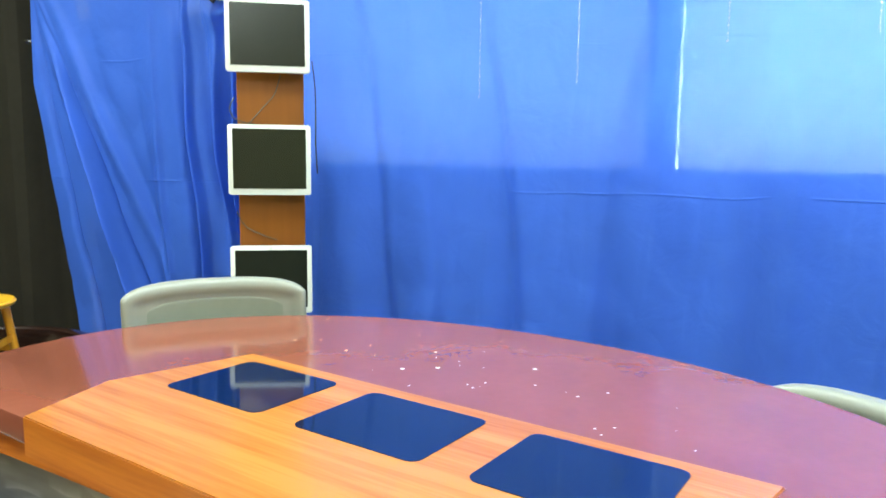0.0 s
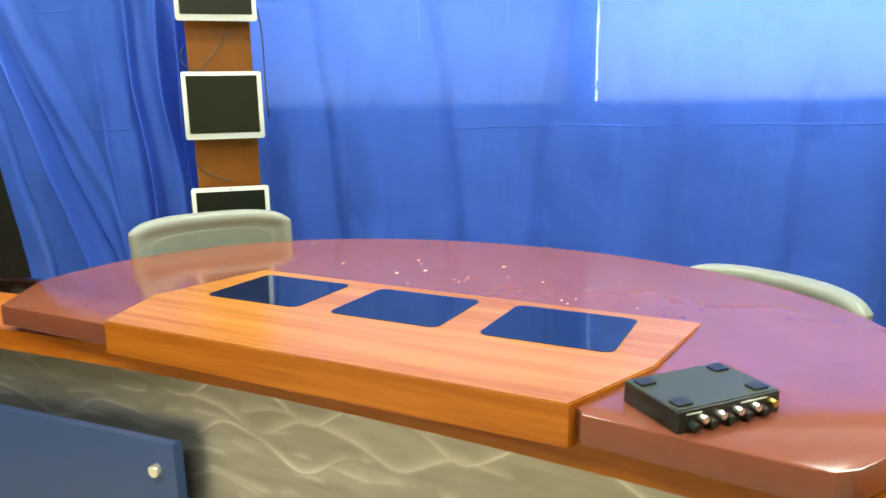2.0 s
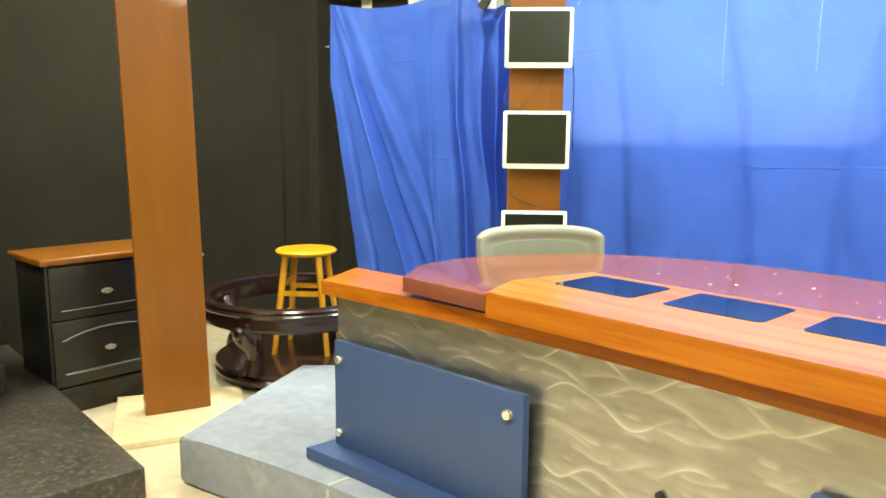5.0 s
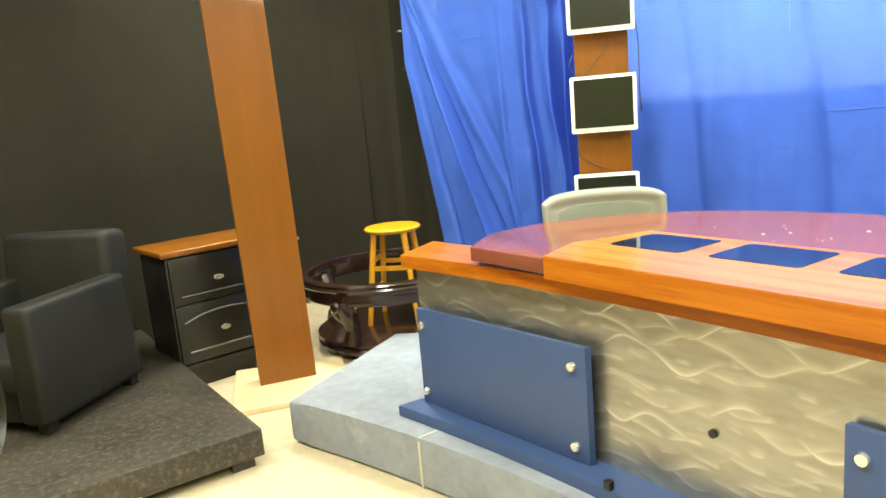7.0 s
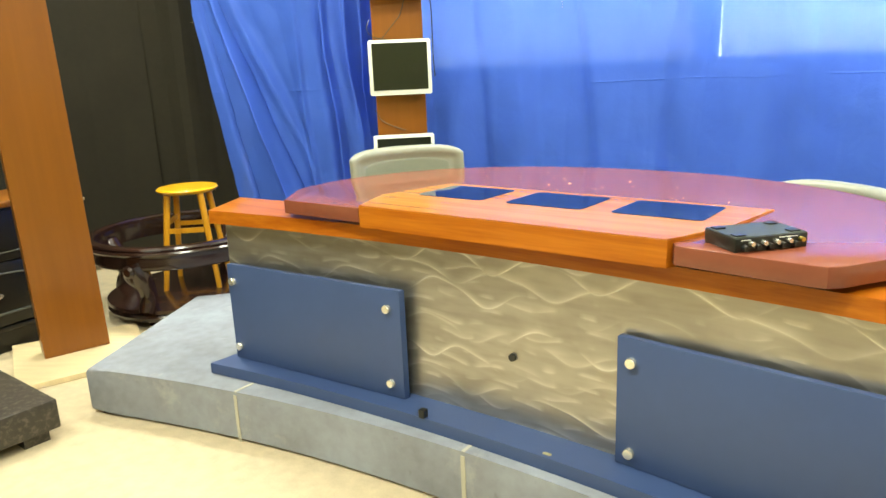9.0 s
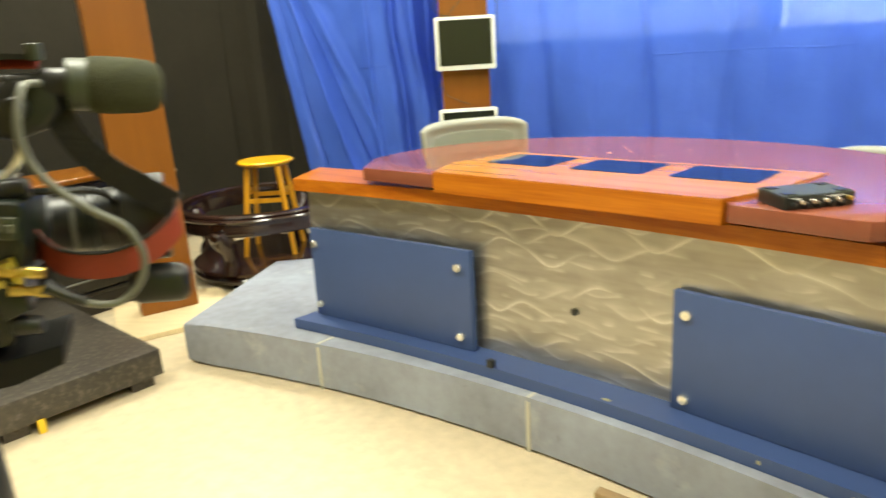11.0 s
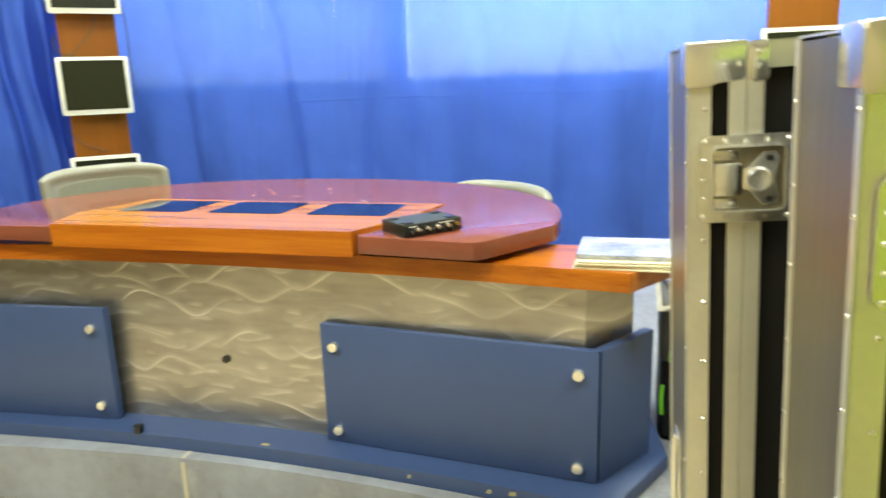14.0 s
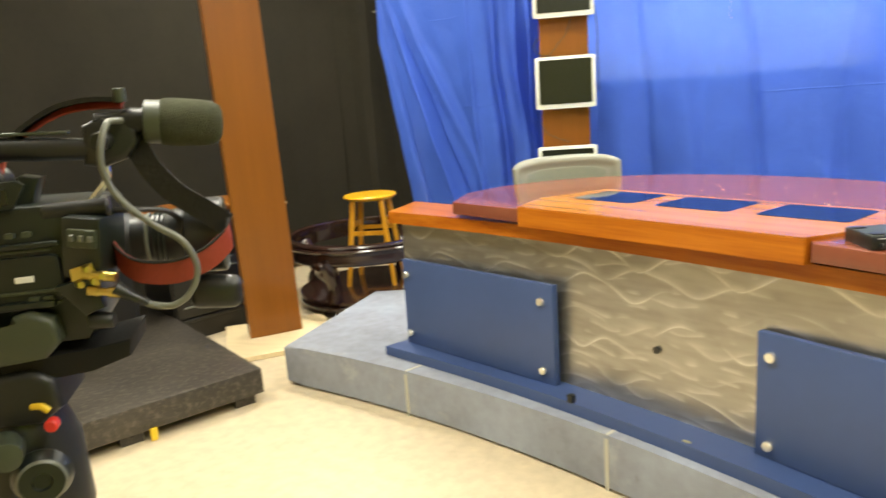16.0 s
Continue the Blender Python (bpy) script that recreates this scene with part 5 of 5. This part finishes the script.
    part("lens_ring", lathe([(0.0345, 0.034), (0.0362, 0.035), (0.0362, 0.038), (0.0345, 0.039)], 32, m=pose(0.01, 0.09, 0.05, 0, 92, 0)), CABLE, v, "printed focus scale", 40)
    part("servo_grip", box(0.095, 0.165, 0.04, 0.08, -0.04, 0.006, 0.014, 3, m=pose(0, 0, 0, 0, 6, 0)), BLACK_PLASTIC, v, "", 40)
    part("lens_cable", tube([(-0.02, 0.04, 0.1), (0.03, 0.03, 0.1), (0.08, 0.05, 0.09), (0.1, 0.07, 0.06)], 0.004, 8), BLACK_PLASTIC, v, "", 40)
    for x, z in ((-0.016, 0.033), (-0.012, 0.012)):
        part("cable_plug", lathe([(0, 0), (0.0065, 0), (0.0065, 0.012), (0.005, 0.013), (0.005, 0.024), (0.0068, 0.025), (0.006, 0.04), (0, 0.04)], 14, m=pose(x, -0.03, z, 0, 100, -8)), BRASS, v, "gold cable connector", 40)
    part("connector_plate", prism([(-0.03, -0.008), (-0.002, -0.004), (0.002, 0.02), (-0.004, 0.046), (-0.03, 0.04)], 0, 0.004, 0.001, m=pose(0, -0.024, 0, 90)), BRASS, v, "gold connector plate", 40)
    for x, z in ((-0.022, 0.022), (-0.006, 0.024), (-0.012, 0.04), (0.004, 0.03)):
        part("connector_pin", lathe([(0, 0), (0.0048, 0), (0.0055, 0.004), (0.0042, 0.008), (0.0042, 0.014), (0, 0.015)], 12, m=pose(x, -0.028, z, 90, 0, 25)), BRASS, v, "gold connector", 40)
    part("plug_boot", tube([(0.02, -0.034, 0.012), (0.036, -0.034, 0.0), (0.055, -0.032, -0.012)], 0.0095, 10, r_end=0.005), BLACK_PLASTIC, v, "", 40)
    part("lower_plug", cyl(0.012, 0, 0.03, 0.01, 14, 0.002, m=pose(-0.02, -0.015, -0.03, 0, 95, -10)), BLACK_PLASTIC, v, "", 40)
    part("mic_cable", tube([(0.045, 0.03, 0.213), (0.035, 0.0, 0.212), (0.028, -0.015, 0.189), (0.025, -0.02, 0.163), (0.032, -0.02, 0.133), (0.049, -0.025, 0.109), (0.078, -0.03, 0.083), (0.106, -0.03, 0.061), (0.119, -0.03, 0.026), (0.106, -0.03, -0.006), (0.082, -0.03, -0.02), (0.053, -0.032, -0.013)], 0.0042, 10), CABLE, v, "grey microphone cable", 40)
    arch = [(-0.1, 0.062, 0.186), (-0.075, 0.062, 0.208), (-0.035, 0.062, 0.229), (0.004, 0.062, 0.236), (0.045, 0.06, 0.234)]
    part("strap_lining", strap_mesh(arch, 0.0095, (0.0, 0.8, 0.6)), RED_LEATHER, v, "dark red inner face of the strap arch", 50)
    part("strap", tube([(x, y - 0.004, z + 0.006) for x, y, z in arch], 0.0, flat=(0.012, 0.003)), BLACK_LEATHER, v, "black shoulder strap", 50)
    part("strap_lining", strap_mesh([(-0.1, 0.03, 0.172), (-0.106, 0.02, 0.15), (-0.128, 0.01, 0.13), (-0.17, 0.0, 0.122)], 0.0075, (0.6, -0.3, 0.6)), RED_LEATHER, v, "red end of the strap", 50)
    part("strap", strap_mesh([(0.052, 0.05, 0.19), (0.068, 0.045, 0.15), (0.095, 0.04, 0.115), (0.13, 0.035, 0.088), (0.158, 0.02, 0.068)], 0.0155, (0.75, -0.1, 0.65)), BLACK_LEATHER, v, "black shoulder strap", 50)
    loop = [(0.16, 0.022, 0.062), (0.156, 0.008, 0.05), (0.128, -0.004, 0.03), (0.088, -0.006, 0.018), (0.046, 0.0, 0.022), (0.022, 0.012, 0.036), (0.008, 0.03, 0.055)]
    part("strap_lining", strap_mesh(loop, 0.0165, (0.05, -0.25, 0.95)), RED_LEATHER, v, "red leather inner face of the strap", 50)
    part("strap_edge", tube([(x, y - 0.006, z + 0.0155) for x, y, z in loop], 0.0022, 6), BLACK_LEATHER, v, "", 50)
    # fluid head and tripod
    hd = part("fluid_head", prism([(-0.4, -0.1), (-0.1, -0.085), (-0.075, -0.1), (-0.07, -0.14), (-0.1, -0.16), (-0.4, -0.15)], 0, 0.12, 0.012, 3, m=pose(0, 0.1, 0, 90)), BLACK_PLASTIC, v, "", 40)
    part("pan_drum", lathe([(0, -0.34), (0.06, -0.34), (0.068, -0.3), (0.066, -0.2), (0.05, -0.15), (0, -0.15)], 28, m=pose(-0.14, 0.04, 0)), BLACK_PLASTIC, hd, "", 40)
    part("tilt_drum", lathe([(0, 0), (0.034, 0), (0.036, 0.006), (0.03, 0.02), (0.026, 0.026), (0.012, 0.026), (0.01, 0.022), (0, 0.022)], 28, m=pose(-0.105, -0.03, -0.22, 90, 0, 15)), CAMBODY, hd, "", 40)
    part("drag_scale", lathe([(0.0265, 0.0262), (0.0292, 0.0235), (0.0295, 0.0245), (0.0265, 0.0272)], 28, m=pose(-0.105, -0.03, -0.22, 90, 0, 15)), CABLE, hd, "printed drag scale", 40)
    part("lock_knob", lathe([(0, 0), (0.02, 0), (0.022, 0.01), (0.018, 0.04), (0, 0.044)], 18, m=pose(-0.14, -0.03, -0.175, 90, 0, 20)), CAMGREY, hd, "", 40)
    part("lever", tube([(-0.105, -0.02, -0.132), (-0.092, -0.026, -0.131), (-0.084, -0.026, -0.138)], 0.0045, 8), YELLOW, hd)
    part("red_button", cyl(0.0085, 0, 0.016, None, 14, 0.002, m=pose(-0.083, -0.02, -0.156, 90)), RED, hd)
    for a in (20, 140, 260):
        c, s = math.cos(radians(a)), math.sin(radians(a))
        leg = part("tripod_leg", tube([(-0.14 + 0.05 * c, 0.04 + 0.05 * s, -0.33), (-0.14 + 0.22 * c, 0.04 + 0.22 * s, -0.85)], 0.017, 10), BLACK_PLASTIC, v, "", 40)
        part("lower_tube", tube([(-0.14 + 0.21 * c, 0.04 + 0.21 * s, -0.82), (-0.14 + 0.4 * c, 0.04 + 0.4 * s, -1.42)], 0.012, 10), CAMGREY, leg, "", 40)
    return v


def strap_mesh(pts, half, face):
    """A leather band along a smooth loop; face gives the way of its width."""
    P = [Vector(p) for p in pts]
    out = []
    for i in range(len(P) - 1):
        a, b, c, d = P[max(i - 1, 0)], P[i], P[i + 1], P[min(i + 2, len(P) - 1)]
        for k in range(6):
            t = k / 6
            out.append(0.5 * ((2 * b) + (c - a) * t + (2 * a - 5 * b + 4 * c - d) * t * t + (3 * b - a - 3 * c + d) * t ** 3))
    out.append(P[-1])
    bm = bmesh.new()
    rows = []
    for i, p in enumerate(out):
        d = (out[min(i + 1, len(out) - 1)] - out[max(i - 1, 0)]).normalized()
        side = Vector(face).normalized()
        side = (side - d * side.dot(d)).normalized()
        nrm = side.cross(d).normalized()
        rows.append([bm.verts.new(p + side * half * a + nrm * 0.0012 * b) for a, b in ((-1, -1), (1, -1), (1, 1), (-1, 1))])
    for a, b in zip(rows, rows[1:]):
        for i in range(4):
            bm.faces.new((a[i], a[(i + 1) % 4], b[(i + 1) % 4], b[i]))
    bm.faces.new(rows[0])
    bm.faces.new(rows[-1])
    return bm


video_camera(pose(-0.813, -0.745, 1.2345, 0, 0, 30) @ Matrix.Scale(0.8675, 4))
